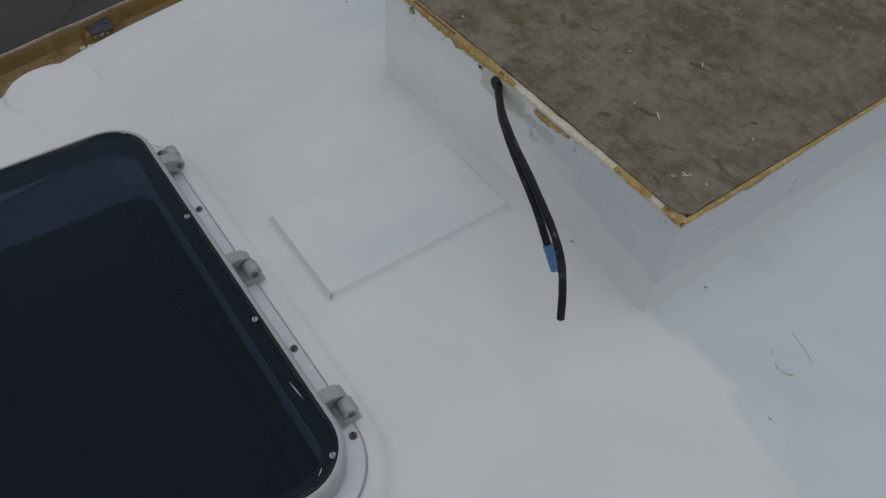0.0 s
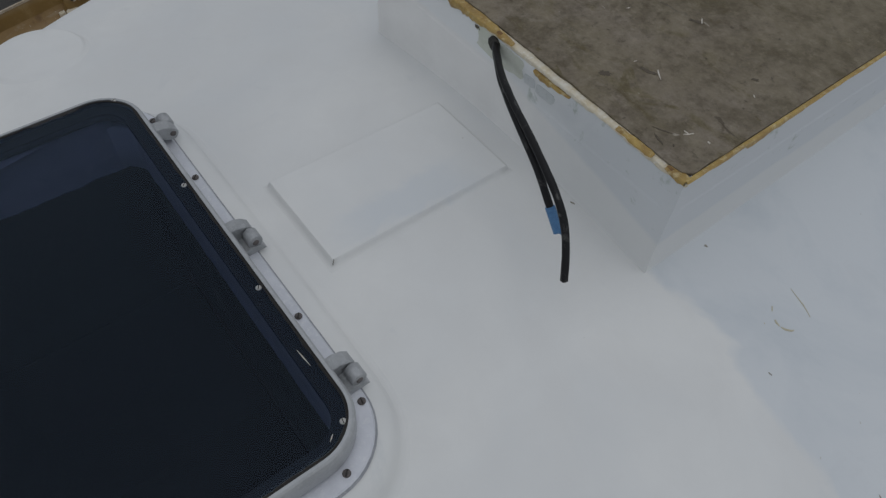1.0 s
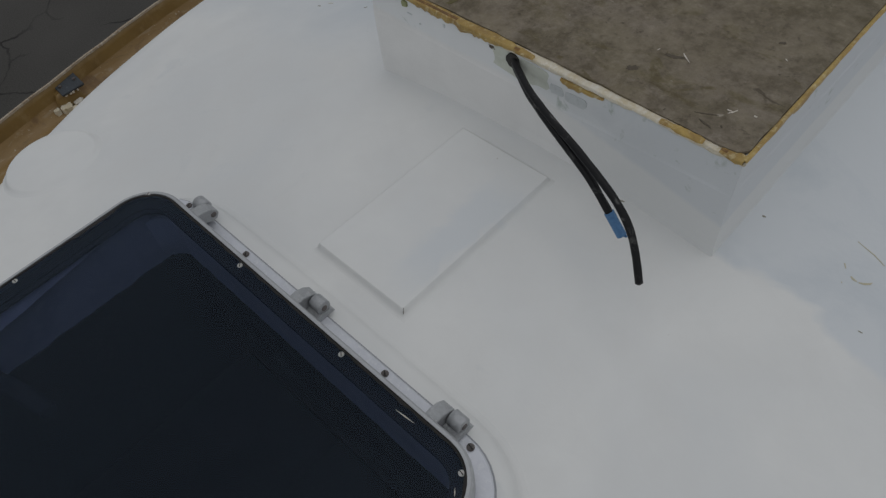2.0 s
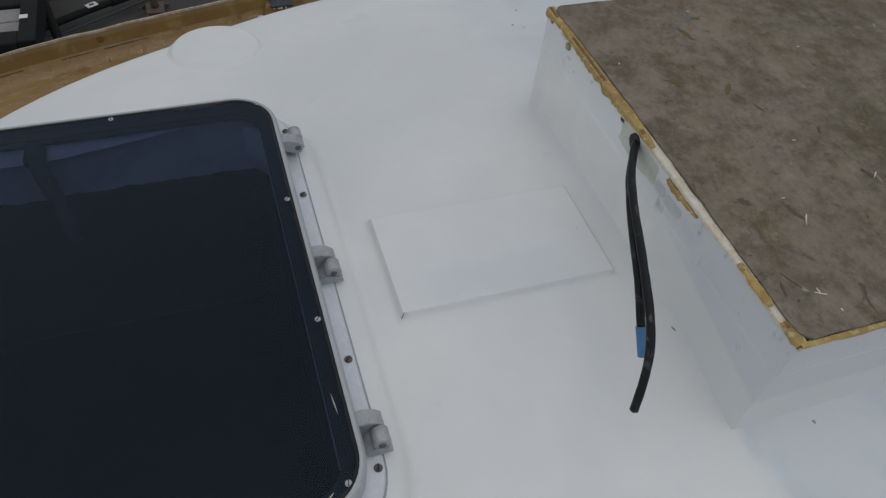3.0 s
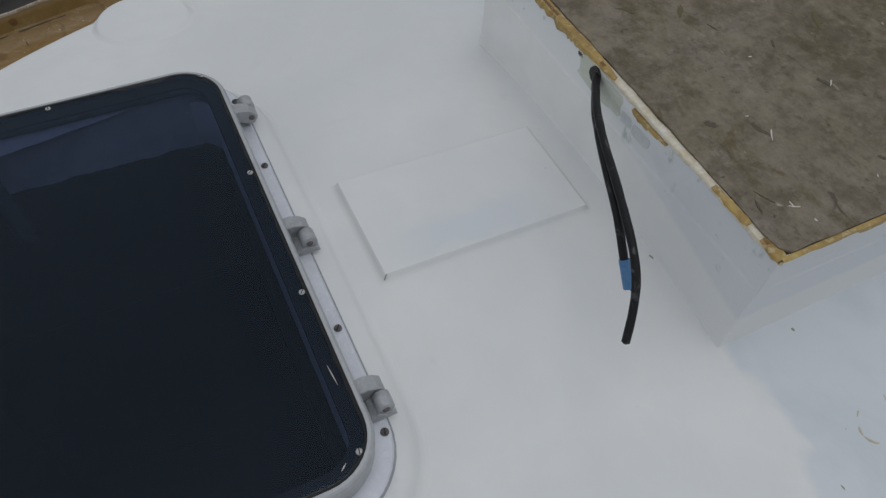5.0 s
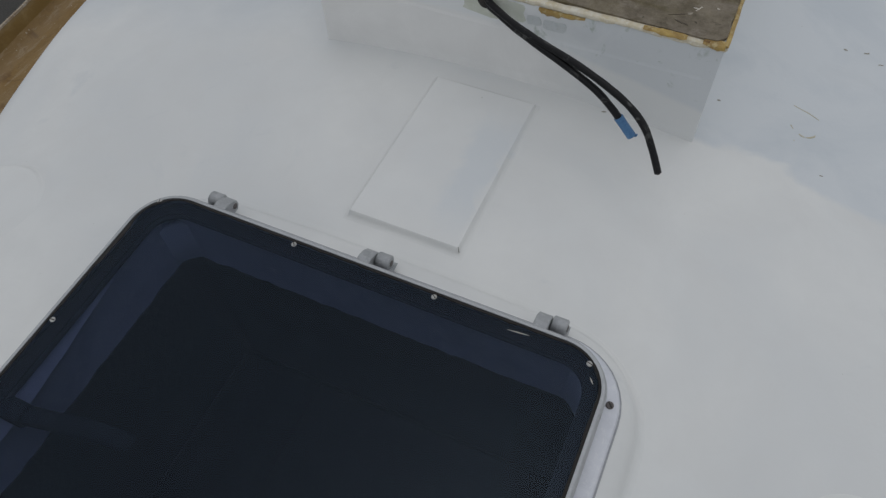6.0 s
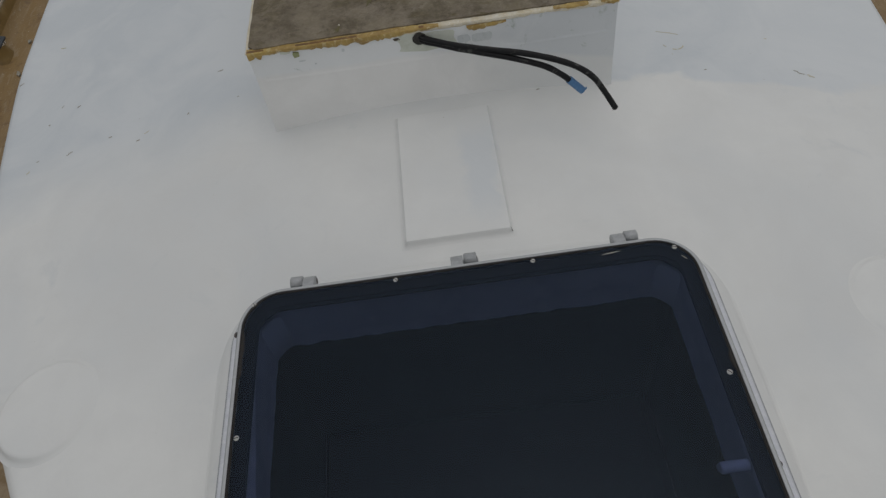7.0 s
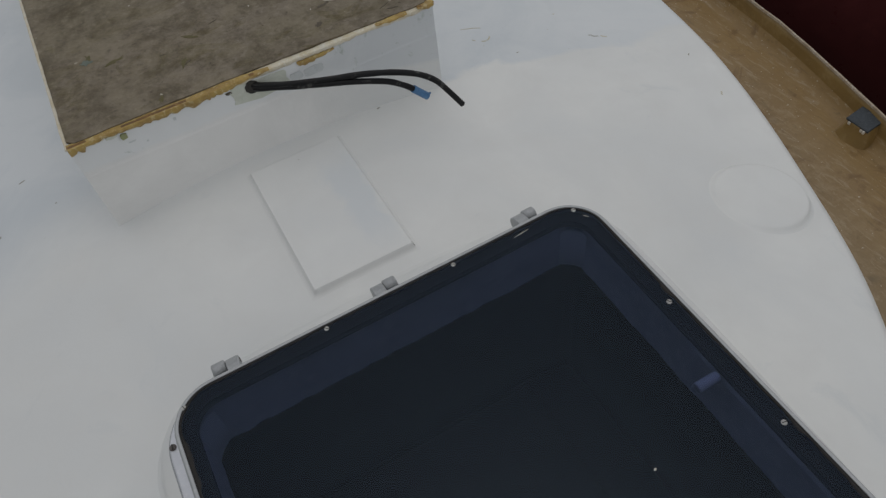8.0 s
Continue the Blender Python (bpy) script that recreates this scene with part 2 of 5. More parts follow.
def make_side_laminate():
    """Bare laminate of the side decks, amber where resin pooled in the cove along the rail."""
    m, nt, bs = material("side_laminate")
    vec = coords(nt)
    n1 = noise_tex(nt, 6, 6, 0.62, 0.3, vec)
    n2 = noise_tex(nt, 28, 6, 0.7, 0.2, vec)
    n3 = noise_tex(nt, 150, 3, 0.6, 0, vec)
    col = mixc(nt, ramp(nt, n1, (0.4, 0.0), (0.6, 1.0)), (0.195, 0.125, 0.052), (0.215, 0.158, 0.088))
    col = mixc(nt, ramp(nt, n2, (0.48, 0.0), (0.64, 0.75)), col, (0.31, 0.24, 0.155))
    col = mixc(nt, ramp(nt, noise_tex(nt, 75, 6, 0.75, 0.6, vec), (0.58, 0.0), (0.68, 0.45)), col, (0.36, 0.29, 0.19))
    col = mixc(nt, ramp(nt, noise_tex(nt, 17, 5, 0.65, 0.4, vec), (0.56, 0.0), (0.7, 0.7)), col, (0.11, 0.085, 0.055))
    at = nt.nodes.new("ShaderNodeAttribute")
    at.attribute_name = "resin"
    pool = ramp(nt, calc(nt, "ADD", at.outputs["Fac"], calc(nt, "MULTIPLY", calc(nt, "SUBTRACT", n1, 0.5), 0.7)), (0.50, 0.0), (0.95, 0.9))
    col = mixc(nt, pool, col, mixc(nt, n2, (0.225, 0.132, 0.04), (0.30, 0.195, 0.075)))
    speck = ramp(nt, noise_tex(nt, 130, 2, 0.5, 0, vec), (0.70, 0.0), (0.74, 0.8))
    col = mixc(nt, speck, col, (0.5, 0.45, 0.36))
    mp = add(nt, "ShaderNodeMapping")
    mp.inputs["Scale"].default_value = (1.0, 0.22, 1.0)
    nt.links.new(vec, mp.inputs["Vector"])
    fibre = noise_tex(nt, 90, 5, 0.7, 0.6, mp.outputs[0])
    col = mixc(nt, ramp(nt, fibre, (0.54, 0.0), (0.64, 0.55)), col, (0.35, 0.27, 0.17))
    col = mixc(nt, ramp(nt, fibre, (0.32, 0.40), (0.42, 0.0)), col, (0.12, 0.078, 0.034))
    run = ramp(nt, noise_tex(nt, 9, 6, 0.65, 1.2, vec), (0.56, 0.0), (0.64, 0.7))
    col = mixc(nt, run, col, (0.15, 0.082, 0.03))
    finish(nt, bs, col, ramp(nt, n2, (0.3, 0.3), (0.7, 0.65)), spec=0.5)
    bump(nt, bs, calc(nt, "ADD", n2, calc(nt, "MULTIPLY", n3, 0.3)), 0.5, 0.003)
    return m


side_laminate = make_side_laminate()
rail_laminate = make_blotchy("rail_laminate", (0.25, 0.16, 0.052), (0.19, 0.118, 0.04), (0.31, 0.215, 0.09), 6, 0.4, 0.5, 0.4)
rail_edge = make_blotchy("rail_edge", (0.40, 0.34, 0.26), (0.27, 0.20, 0.13), (0.55, 0.52, 0.46), 30, 0.7)
filler = make_blotchy("amber_filler", (0.47, 0.33, 0.10), (0.30, 0.19, 0.058), (0.62, 0.53, 0.31), 34, 0.45, 0.4, 0.7)
rust_line = make_blotchy("rust_line", (0.20, 0.10, 0.03), (0.13, 0.075, 0.03), (0.34, 0.20, 0.07), 40, 0.6)
pale_filler = make_blotchy("pale_filler", (0.70, 0.66, 0.56), (0.60, 0.52, 0.36), (0.76, 0.74, 0.69), 55, 0.6)
olive_primer = make_blotchy("olive_primer", (0.60, 0.62, 0.545), (0.53, 0.55, 0.47), (0.65, 0.66, 0.61), 30, 0.55)
grey_primer = make_blotchy("grey_primer", (0.57, 0.60, 0.60), (0.61, 0.635, 0.64), (0.52, 0.55, 0.545), 40, 0.55)
# mid grey paints the shadow line along the flange's outer edge
bead_shade_grey = make_blotchy("bead_shade_grey", (0.34, 0.35, 0.37), (0.28, 0.29, 0.31), (0.45, 0.46, 0.47), 60, 0.6)
dark_stain = make_blotchy("dark_stain", (0.10, 0.08, 0.055), (0.08, 0.065, 0.045), (0.14, 0.115, 0.08), 60, 0.7)
brown_chip = make_blotchy("brown_chip", (0.33, 0.31, 0.26), (0.26, 0.245, 0.20), (0.45, 0.43, 0.38), 120, 0.7)
yellow_scuff = make_blotchy("yellow_scuff", (0.50, 0.45, 0.30), (0.56, 0.53, 0.42), (0.42, 0.39, 0.28), 80, 0.6)
green_stain = make_blotchy("green_stain", (0.085, 0.074, 0.024), (0.115, 0.095, 0.036), (0.17, 0.15, 0.085), 30, 0.65)
verdigris = make_blotchy("verdigris", (0.10, 0.13, 0.11), (0.13, 0.15, 0.12), (0.17, 0.17, 0.13), 60, 0.6)
green_drip = make_blotchy("green_drip", (0.25, 0.28, 0.12), (0.32, 0.33, 0.17), (0.42, 0.42, 0.27), 60, 0.5)
white_chip = make_blotchy("white_chip", (0.66, 0.62, 0.55), (0.55, 0.50, 0.42), (0.7, 0.68, 0.62), 90, 0.6)
anodised = make_blotchy("anodised_aluminium", (0.43, 0.445, 0.455), (0.38, 0.39, 0.40), (0.50, 0.51, 0.52), 45, 0.5, 0.5, 0.15)
flange_alu = make_blotchy("flange_aluminium", (0.63, 0.645, 0.69), (0.57, 0.585, 0.63), (0.72, 0.73, 0.75), 38, 0.42, 0.5, 0.2)
cast_alu = make_blotchy("cast_aluminium", (0.44, 0.45, 0.46), (0.36, 0.37, 0.38), (0.54, 0.55, 0.55), 90, 0.45, 0.5, 0.5)
for mm, k in ((anodised, 0.45), (flange_alu, 0.3), (cast_alu, 0.55)):
    mm.node_tree.nodes["Principled BSDF"].inputs["Metallic"].default_value = k
steel = make_blotchy("screw_steel", (0.58, 0.57, 0.55), (0.46, 0.45, 0.43), (0.66, 0.65, 0.63), 200, 0.4)
steel.node_tree.nodes["Principled BSDF"].inputs["Metallic"].default_value = 0.8
dark_steel = make_blotchy("dull_screw", (0.12, 0.11, 0.11), (0.17, 0.15, 0.14), (0.24, 0.21, 0.19), 200, 0.5)
dark_steel.node_tree.nodes["Principled BSDF"].inputs["Metallic"].default_value = 0.5
slot_black = make_blotchy("slot_black", (0.03, 0.028, 0.025), (0.04, 0.036, 0.03), (0.02, 0.02, 0.02), 60, 0.7)
gasket = make_blotchy("grey_gasket", (0.09, 0.092, 0.10), (0.11, 0.112, 0.12), (0.13, 0.13, 0.14), 60, 0.85, 0.05)
handle_black = make_blotchy("handle_black", (0.03, 0.03, 0.032), (0.04, 0.04, 0.042), (0.06, 0.06, 0.06), 60, 0.8, 0.0)
sealant = make_blotchy("black_sealant", (0.012, 0.011, 0.011), (0.02, 0.017, 0.015), (0.045, 0.035, 0.028), 70, 0.6)
coaming_grey = make_blotchy("coaming_grey", (0.80, 0.80, 0.82), (0.68, 0.68, 0.71), (0.86, 0.86, 0.87), 14, 0.7, 0.15)
# pale colour that stands in for glints on the right handle
handle_glint = make_blotchy("handle_glint", (0.64, 0.64, 0.66), (0.58, 0.58, 0.60), (0.70, 0.70, 0.72), 14, 0.8, 0.1)
# near-black colour carries the gloom of the cabin under the pane
cabin_gloom = make_blotchy("cabin_lining", (0.016, 0.0155, 0.015), (0.013, 0.0125, 0.012), (0.020, 0.019, 0.0185), 3, 0.9, 0.0)
# shade inside the hatch opening is put into this near-black colour
trunk_gloom = make_blotchy("trunk_gloom", (0.018, 0.015, 0.013), (0.014, 0.012, 0.011), (0.023, 0.019, 0.016), 5, 0.8, 0.1)
black_plastic = make_blotchy("black_plastic", (0.012, 0.012, 0.013), (0.018, 0.018, 0.019), (0.03, 0.03, 0.03), 60, 0.7, 0.15)
blue_tape = make_blotchy("blue_tape", (0.085, 0.21, 0.40), (0.065, 0.17, 0.34), (0.13, 0.26, 0.46), 120, 0.45)
grey_wood = make_blotchy("grey_wood", (0.26, 0.25, 0.24), (0.20, 0.19, 0.185), (0.32, 0.30, 0.29), 8, 0.8)
black_paint = make_blotchy("black_steel_paint", (0.012, 0.012, 0.013), (0.018, 0.018, 0.018), (0.03, 0.028, 0.026), 20, 0.75, 0.12)
white_label = make_blotchy("white_label", (0.7, 0.7, 0.7), (0.62, 0.62, 0.62), (0.75, 0.75, 0.75), 40, 0.5)
rusty_steel = make_blotchy("rusty_steel", (0.11, 0.085, 0.065), (0.07, 0.06, 0.05), (0.16, 0.11, 0.07), 15, 0.8)
hull_white = make_blotchy("hull_white", (0.7, 0.7, 0.68), (0.64, 0.64, 0.62), (0.73, 0.73, 0.72), 4, 0.3, 0.5, 0.1)
maroon = make_blotchy("maroon_gelcoat", (0.10, 0.026, 0.028), (0.08, 0.021, 0.023), (0.115, 0.031, 0.033), 3, 0.35, 0.12, 0.1)
grey_fitting = make_blotchy("blue_grey_fitting", (0.06, 0.07, 0.08), (0.05, 0.056, 0.063), (0.10, 0.11, 0.12), 40, 0.6, 0.2)


def make_cable_skin():
    m, nt, bs = material("cable_skin")
    vec = coords(nt)
    n = noise_tex(nt, 55, 5, 0.7, 0.8, vec)
    col = mixc(nt, ramp(nt, n, (0.56, 0.0), (0.70, 0.5)), (0.008, 0.008, 0.009), (0.17, 0.17, 0.16))
    finish(nt, bs, col, 0.4, spec=0.22)
    bump(nt, bs, n, 0.3, 0.001)
    return m


cable_skin = make_cable_skin()


def make_smoked_acrylic():
    """Smoked acrylic: tinted see-through body under a clear gloss."""
    m = bpy.data.materials.new("smoked_acrylic")
    m.use_nodes = True
    nt = m.node_tree
    nt.nodes.clear()
    out = nt.nodes.new("ShaderNodeOutputMaterial")
    tint = add(nt, "ShaderNodeBsdfTransparent", Color=(0.625, 0.665, 0.79, 1))
    gloss = add(nt, "ShaderNodeBsdfGlossy", Roughness=0.0)
    gloss.inputs["Color"].default_value = (0.60, 0.77, 0.98, 1)
    fres = add(nt, "ShaderNodeFresnel", IOR=1.39)
    mix = nt.nodes.new("ShaderNodeMixShader")
    nt.links.new(fres.outputs[0], mix.inputs[0])
    nt.links.new(tint.outputs[0], mix.inputs[1])
    nt.links.new(gloss.outputs[0], mix.inputs[2])
    nt.links.new(mix.outputs[0], out.inputs["Surface"])
    return m


smoked_acrylic = make_smoked_acrylic()


def make_smoked_body():
    m = bpy.data.materials.new("smoked_body")
    m.use_nodes = True
    nt = m.node_tree
    nt.nodes.clear()
    out = nt.nodes.new("ShaderNodeOutputMaterial")
    tint = add(nt, "ShaderNodeBsdfTransparent", Color=(0.625, 0.665, 0.79, 1))
    nt.links.new(tint.outputs[0], out.inputs["Surface"])
    return m


smoked_body = make_smoked_body()


def make_asphalt():
    m, nt, bs = material("asphalt")
    vec = coords(nt)
    big = noise_tex(nt, 0.7, 4, 0.6, 0.3, vec)
    grain = noise_tex(nt, 90, 3, 0.7, 0, vec)
    col = mixc(nt, ramp(nt, big, (0.35, 0.0), (0.65, 1.0)), (0.044, 0.042, 0.038), (0.060, 0.057, 0.052))
    col = mixc(nt, ramp(nt, grain, (0.4, 0.0), (0.75, 0.5)), col, (0.10, 0.096, 0.088))
    warp = nt.nodes.new("ShaderNodeVectorMath")
    warp.operation = "ADD"
    wob = add(nt, "ShaderNodeTexNoise", Scale=3.0, Detail=6.0)
    nt.links.new(vec, wob.inputs["Vector"])
    nt.links.new(vec, warp.inputs[0])
    scale = nt.nodes.new("ShaderNodeVectorMath")
    scale.operation = "SCALE"
    scale.inputs["Scale"].default_value = 0.35
    nt.links.new(wob.outputs["Color"], scale.inputs[0])
    nt.links.new(scale.outputs[0], warp.inputs[1])
    vor = nt.nodes.new("ShaderNodeTexVoronoi")
    vor.feature = "DISTANCE_TO_EDGE"
    vor.inputs["Scale"].default_value = 1.5
    nt.links.new(warp.outputs[0], vor.inputs["Vector"])
    crack = ramp(nt, vor.outputs["Distance"], (0.006, 1.0), (0.022, 0.0))
    gate = ramp(nt, noise_tex(nt, 1.1, 3, 0.5, 0, vec), (0.46, 0.0), (0.56, 1.0))
    both = calc(nt, "MULTIPLY", crack, gate)
    col = mixc(nt, both, col, (0.018, 0.017, 0.016))
    finish(nt, bs, col, 0.85, spec=0.25)
    bump(nt, bs, calc(nt, "SUBTRACT", calc(nt, "MULTIPLY", grain, 0.4), both), 0.6, 0.01)
    return m


asphalt = make_asphalt()


# ---- mesh helpers ----
def mesh_object(name, bm, mat, parent=None, label="", smooth=False):
    me = bpy.data.meshes.new(name)
    bmesh.ops.recalc_face_normals(bm, faces=bm.faces)
    bm.to_mesh(me)
    bm.free()
    me.materials.append(mat)
    if smooth:
        for p in me.polygons:
            p.use_smooth = True
    ob = new(name, me)
    if parent is not None:
        ob.parent = parent
    if label:
        tagged(ob, label)
    return ob


def part(name, bm, mat, parent, label="", smooth=False):
    return mesh_object(name, bm, mat, parent, label, smooth)


def empty_thing(name, place, label, category, group=""):
    ob = new(name)
    ob.location = place
    ob.empty_display_size = 0.05
    return tagged(ob, label, category, group)


def round_rect(cx, cy, hx, hy, r, n=8):
    pts = []
    for sx, sy, a0 in ((1, 1, 0), (-1, 1, 90), (-1, -1, 180), (1, -1, 270)):
        for k in range(n + 1):
            a = radians(a0 + 90 * k / n)
            pts.append((cx + sx * (hx - r) + r * math.cos(a), cy + sy * (hy - r) + r * math.sin(a)))
    return pts


def subdivided(pts, step):
    """The closed outline with its long runs cut into short ones."""
    out = []
    for i, p in enumerate(pts):
        q = pts[(i + 1) % len(pts)]
        n = max(1, int(math.hypot(q[0] - p[0], q[1] - p[1]) / step))
        out += [(p[0] + (q[0] - p[0]) * k / n, p[1] + (q[1] - p[1]) * k / n) for k in range(n)]
    return out


def loft(loops, cap_first=False, cap_last=False, closed=False, ring=True):
    bm = bmesh.new()
    vs = [[bm.verts.new(p) for p in loop] for loop in loops]
    pairs = list(zip(vs, vs[1:])) + ([(vs[-1], vs[0])] if closed else [])
    for a, b in pairs:
        n = len(a)
        for i in range(n if ring else n - 1):
            j = (i + 1) % n
            bm.faces.new((a[i], a[j], b[j], b[i]))
    if cap_first:
        bm.faces.new(vs[0])
    if cap_last:
        bm.faces.new(vs[-1])
    return bm


def block(bm, x0, x1, y0, y1, z0, z1, bevel=0.0):
    r = bmesh.ops.create_cube(bm, size=1.0)
    vs = r["verts"]
    for v in vs:
        v.co = Vector(((x0 + x1) / 2 + v.co.x * (x1 - x0), (y0 + y1) / 2 + v.co.y * (y1 - y0), (z0 + z1) / 2 + v.co.z * (z1 - z0)))
    if bevel:
        es = list({e for v in vs for e in v.link_edges})
        bmesh.ops.bevel(bm, geom=es, offset=bevel, segments=2, affect="EDGES", profile=0.5)
    return bm


def tube(points, radius, sides=10, wobble=0.0, seed=1):
    """A round bar along a smooth line through the points, with closed ends."""
    pts = [Vector(p) for p in points]
    line = []
    for i in range(len(pts) - 1):
        p0, p1, p2, p3 = pts[max(i - 1, 0)], pts[i], pts[i + 1], pts[min(i + 2, len(pts) - 1)]
        for k in range(8):
            t = k / 8
            line.append(0.5 * ((2 * p1) + (p2 - p0) * t + (2 * p0 - 5 * p1 + 4 * p2 - p3) * t * t + (3 * p1 - p0 - 3 * p2 + p3) * t ** 3))
    line.append(pts[-1])
    loops = []
    up = Vector((0.13, 0.2, 0.97))
    for i, p in enumerate(line):
        d = (line[min(i + 1, len(line) - 1)] - line[max(i - 1, 0)]).normalized()
        a = d.cross(up).normalized()
        b = a.cross(d)
        r = radius * (1 + wobble * noise.noise(p * 60 + Vector((seed, 0, 0))))
        loops.append([p + a * r * math.cos(2 * math.pi * k / sides) + b * r * math.sin(2 * math.pi * k / sides) for k in range(sides)])
    return loft(loops, True, True)


def lerp_table(table, y):
    if y <= table[0][0]:
        return table[0][1]
    for (a, va), (b, vb) in zip(table, table[1:]):
        if y <= b:
            t = (y - a) / (b - a)
            return va + (vb - va) * t
    return table[-1][1]


def smooth_table(table, y):
    return sum(lerp_table(table, y + d) for d in (-0.06, -0.03, 0, 0.03, 0.06)) / 5


# ---- the boat's deck ----
CENTRE = 0.0       # of the hull
TRUNK_L = [(-0.70, 0.0), (-0.66, 0.16), (-0.60, 0.245), (-0.50, 0.335), (-0.352, 0.4535), (-0.269, 0.510), (-0.192, 0.549), (-0.105, 0.596), (0.01, 0.662), (0.1, 0.710), (0.274, 0.770), (0.356, 0.792), (0.455, 0.806), (0.624, 0.837), (0.816, 0.868), (1.112, 0.885), (2.6, 0.915)]
TRUNK_R = [(-0.70, 0.0), (-0.66, 0.16), (-0.60, 0.26), (-0.50, 0.36), (-0.35, 0.4705), (-0.238, 0.544), (-0.1475, 0.588), (-0.063, 0.626), (0.03, 0.668), (0.1075, 0.701), (0.245, 0.750), (0.3435, 0.776), (0.527, 0.809), (0.83, 0.845), (1.22, 0.875), (2.6, 0.90)]
RAIL = [(-1.9, 0.03), (-1.75, 0.16), (-1.5, 0.35), (-1.0, 0.64), (-0.7, 0.785), (-0.43, 0.889), (-0.23, 0.95), (0.0, 1.007), (0.13, 1.035), (0.32, 1.077), (0.48, 1.098), (0.6, 1.108), (1.0, 1.132), (1.3, 1.147), (2.6, 1.19)]
SIDE_Z, RAIL_Z = -0.30, -0.24
HX, HY, HC, HM = 0.272, 0.275, -0.255, 0.003      # half size and middle of the hatch lid


def deck_z(x, y):
    d = min(0.0, y + 0.1)
    return 0.011 - 0.33 * x * x / (1 + 1.2 * x * x) - 0.4 * d * d


def build_cabin_top():
    bm = bmesh.new()
    ys = [-0.69 + 0.02 * i for i in range(86)] + [1.09 + 0.12 * i for i in range(13)]
    us = [i / 96 for i in range(97)]
    rows = []
    for y in ys:
        left, right = -max(smooth_table(TRUNK_L, y), 0.02), max(smooth_table(TRUNK_R, y), 0.02)
        zl, zr = deck_z(left, y), deck_z(right, y)
        # side wall up to the rounded edge, across the top, and down again
        drop = lambda x, sign, z: [(x + sign * 0.028, y, SIDE_Z - 0.03), (x + sign * 0.028, y, (z + SIDE_Z) / 2), (x + sign * 0.024, y, z - 0.030), (x + sign * 0.017, y, z - 0.014), (x + sign * 0.008, y, z - 0.005)]
        row = drop(left, -1, zl)
        row += [(left + (right - left) * u, y, deck_z(left + (right - left) * u, y)) for u in us]
        row += drop(right, 1, zr)[::-1]
        rows.append([bm.verts.new(p) for p in row])
    for a, b in zip(rows, rows[1:]):
        for i in range(len(a) - 1):
            c = (a[i].co + a[i + 1].co + b[i].co + b[i + 1].co) / 4
            if abs(c.x) < 0.292 and abs(c.y - HC) < 0.292 and c.z > -0.2:
                continue
            bm.faces.new((a[i], a[i + 1], b[i + 1], b[i]))
    bm.faces.new(rows[0])
    ob = mesh_object("cabin_top", bm, deck_paint, smooth=True)
    tagged(ob, "cambered cabin top, freshly painted cream white with bluish undercoat showing", "deck", kind="structure")
    # fairing under the hatch
    loops = []
    for grow, f in ((-0.0136, None), (-0.0136, 1.0), (0.0165, 1.0), (0.0200, 0.94), (0.0300, 0.76), (0.0350, 0.62), (0.0385, 0.46), (0.0410, 0.26), (0.0440, 0.10), (0.0490, 0.02), (0.0580, -0.06)):
        ring = subdivided(round_rect(HM, HC, HX + grow, HY + grow, max(0.06 + grow, 0.02)), 0.02)
        loops.append([(x, y, -0.040 if f is None else deck_z(x, y) + (0.0262 - deck_z(x, y)) * f) for x, y in ring])
    # rings of unequal counts are resampled to the first one's angles
    def resample(ring):
        out = []
        ang = sorted((math.atan2(y - HC, x), x, y, z) for x, y, z in ring)
        ext = [(a - 2 * math.pi, x, y, z) for a, x, y, z in ang] + ang + [(a + 2 * math.pi, x, y, z) for a, x, y, z in ang]
        for k in range(240):
            t = -math.pi + 2 * math.pi * (k + 0.5) / 240
            for p, q in zip(ext, ext[1:]):
                if p[0] <= t <= q[0]:
                    f = (t - p[0]) / max(q[0] - p[0], 1e-9)
                    out.append(tuple(p[i] + (q[i] - p[i]) * f for i in (1, 2, 3)))
                    break
        return out
    bm = loft([resample(r) for r in loops])
    fair = mesh_object("hatch_fairing", bm, deck_paint, smooth=True)
    tagged(fair, "low white moulded fairing round the hatch", "fairing", kind="structure")


build_cabin_top()


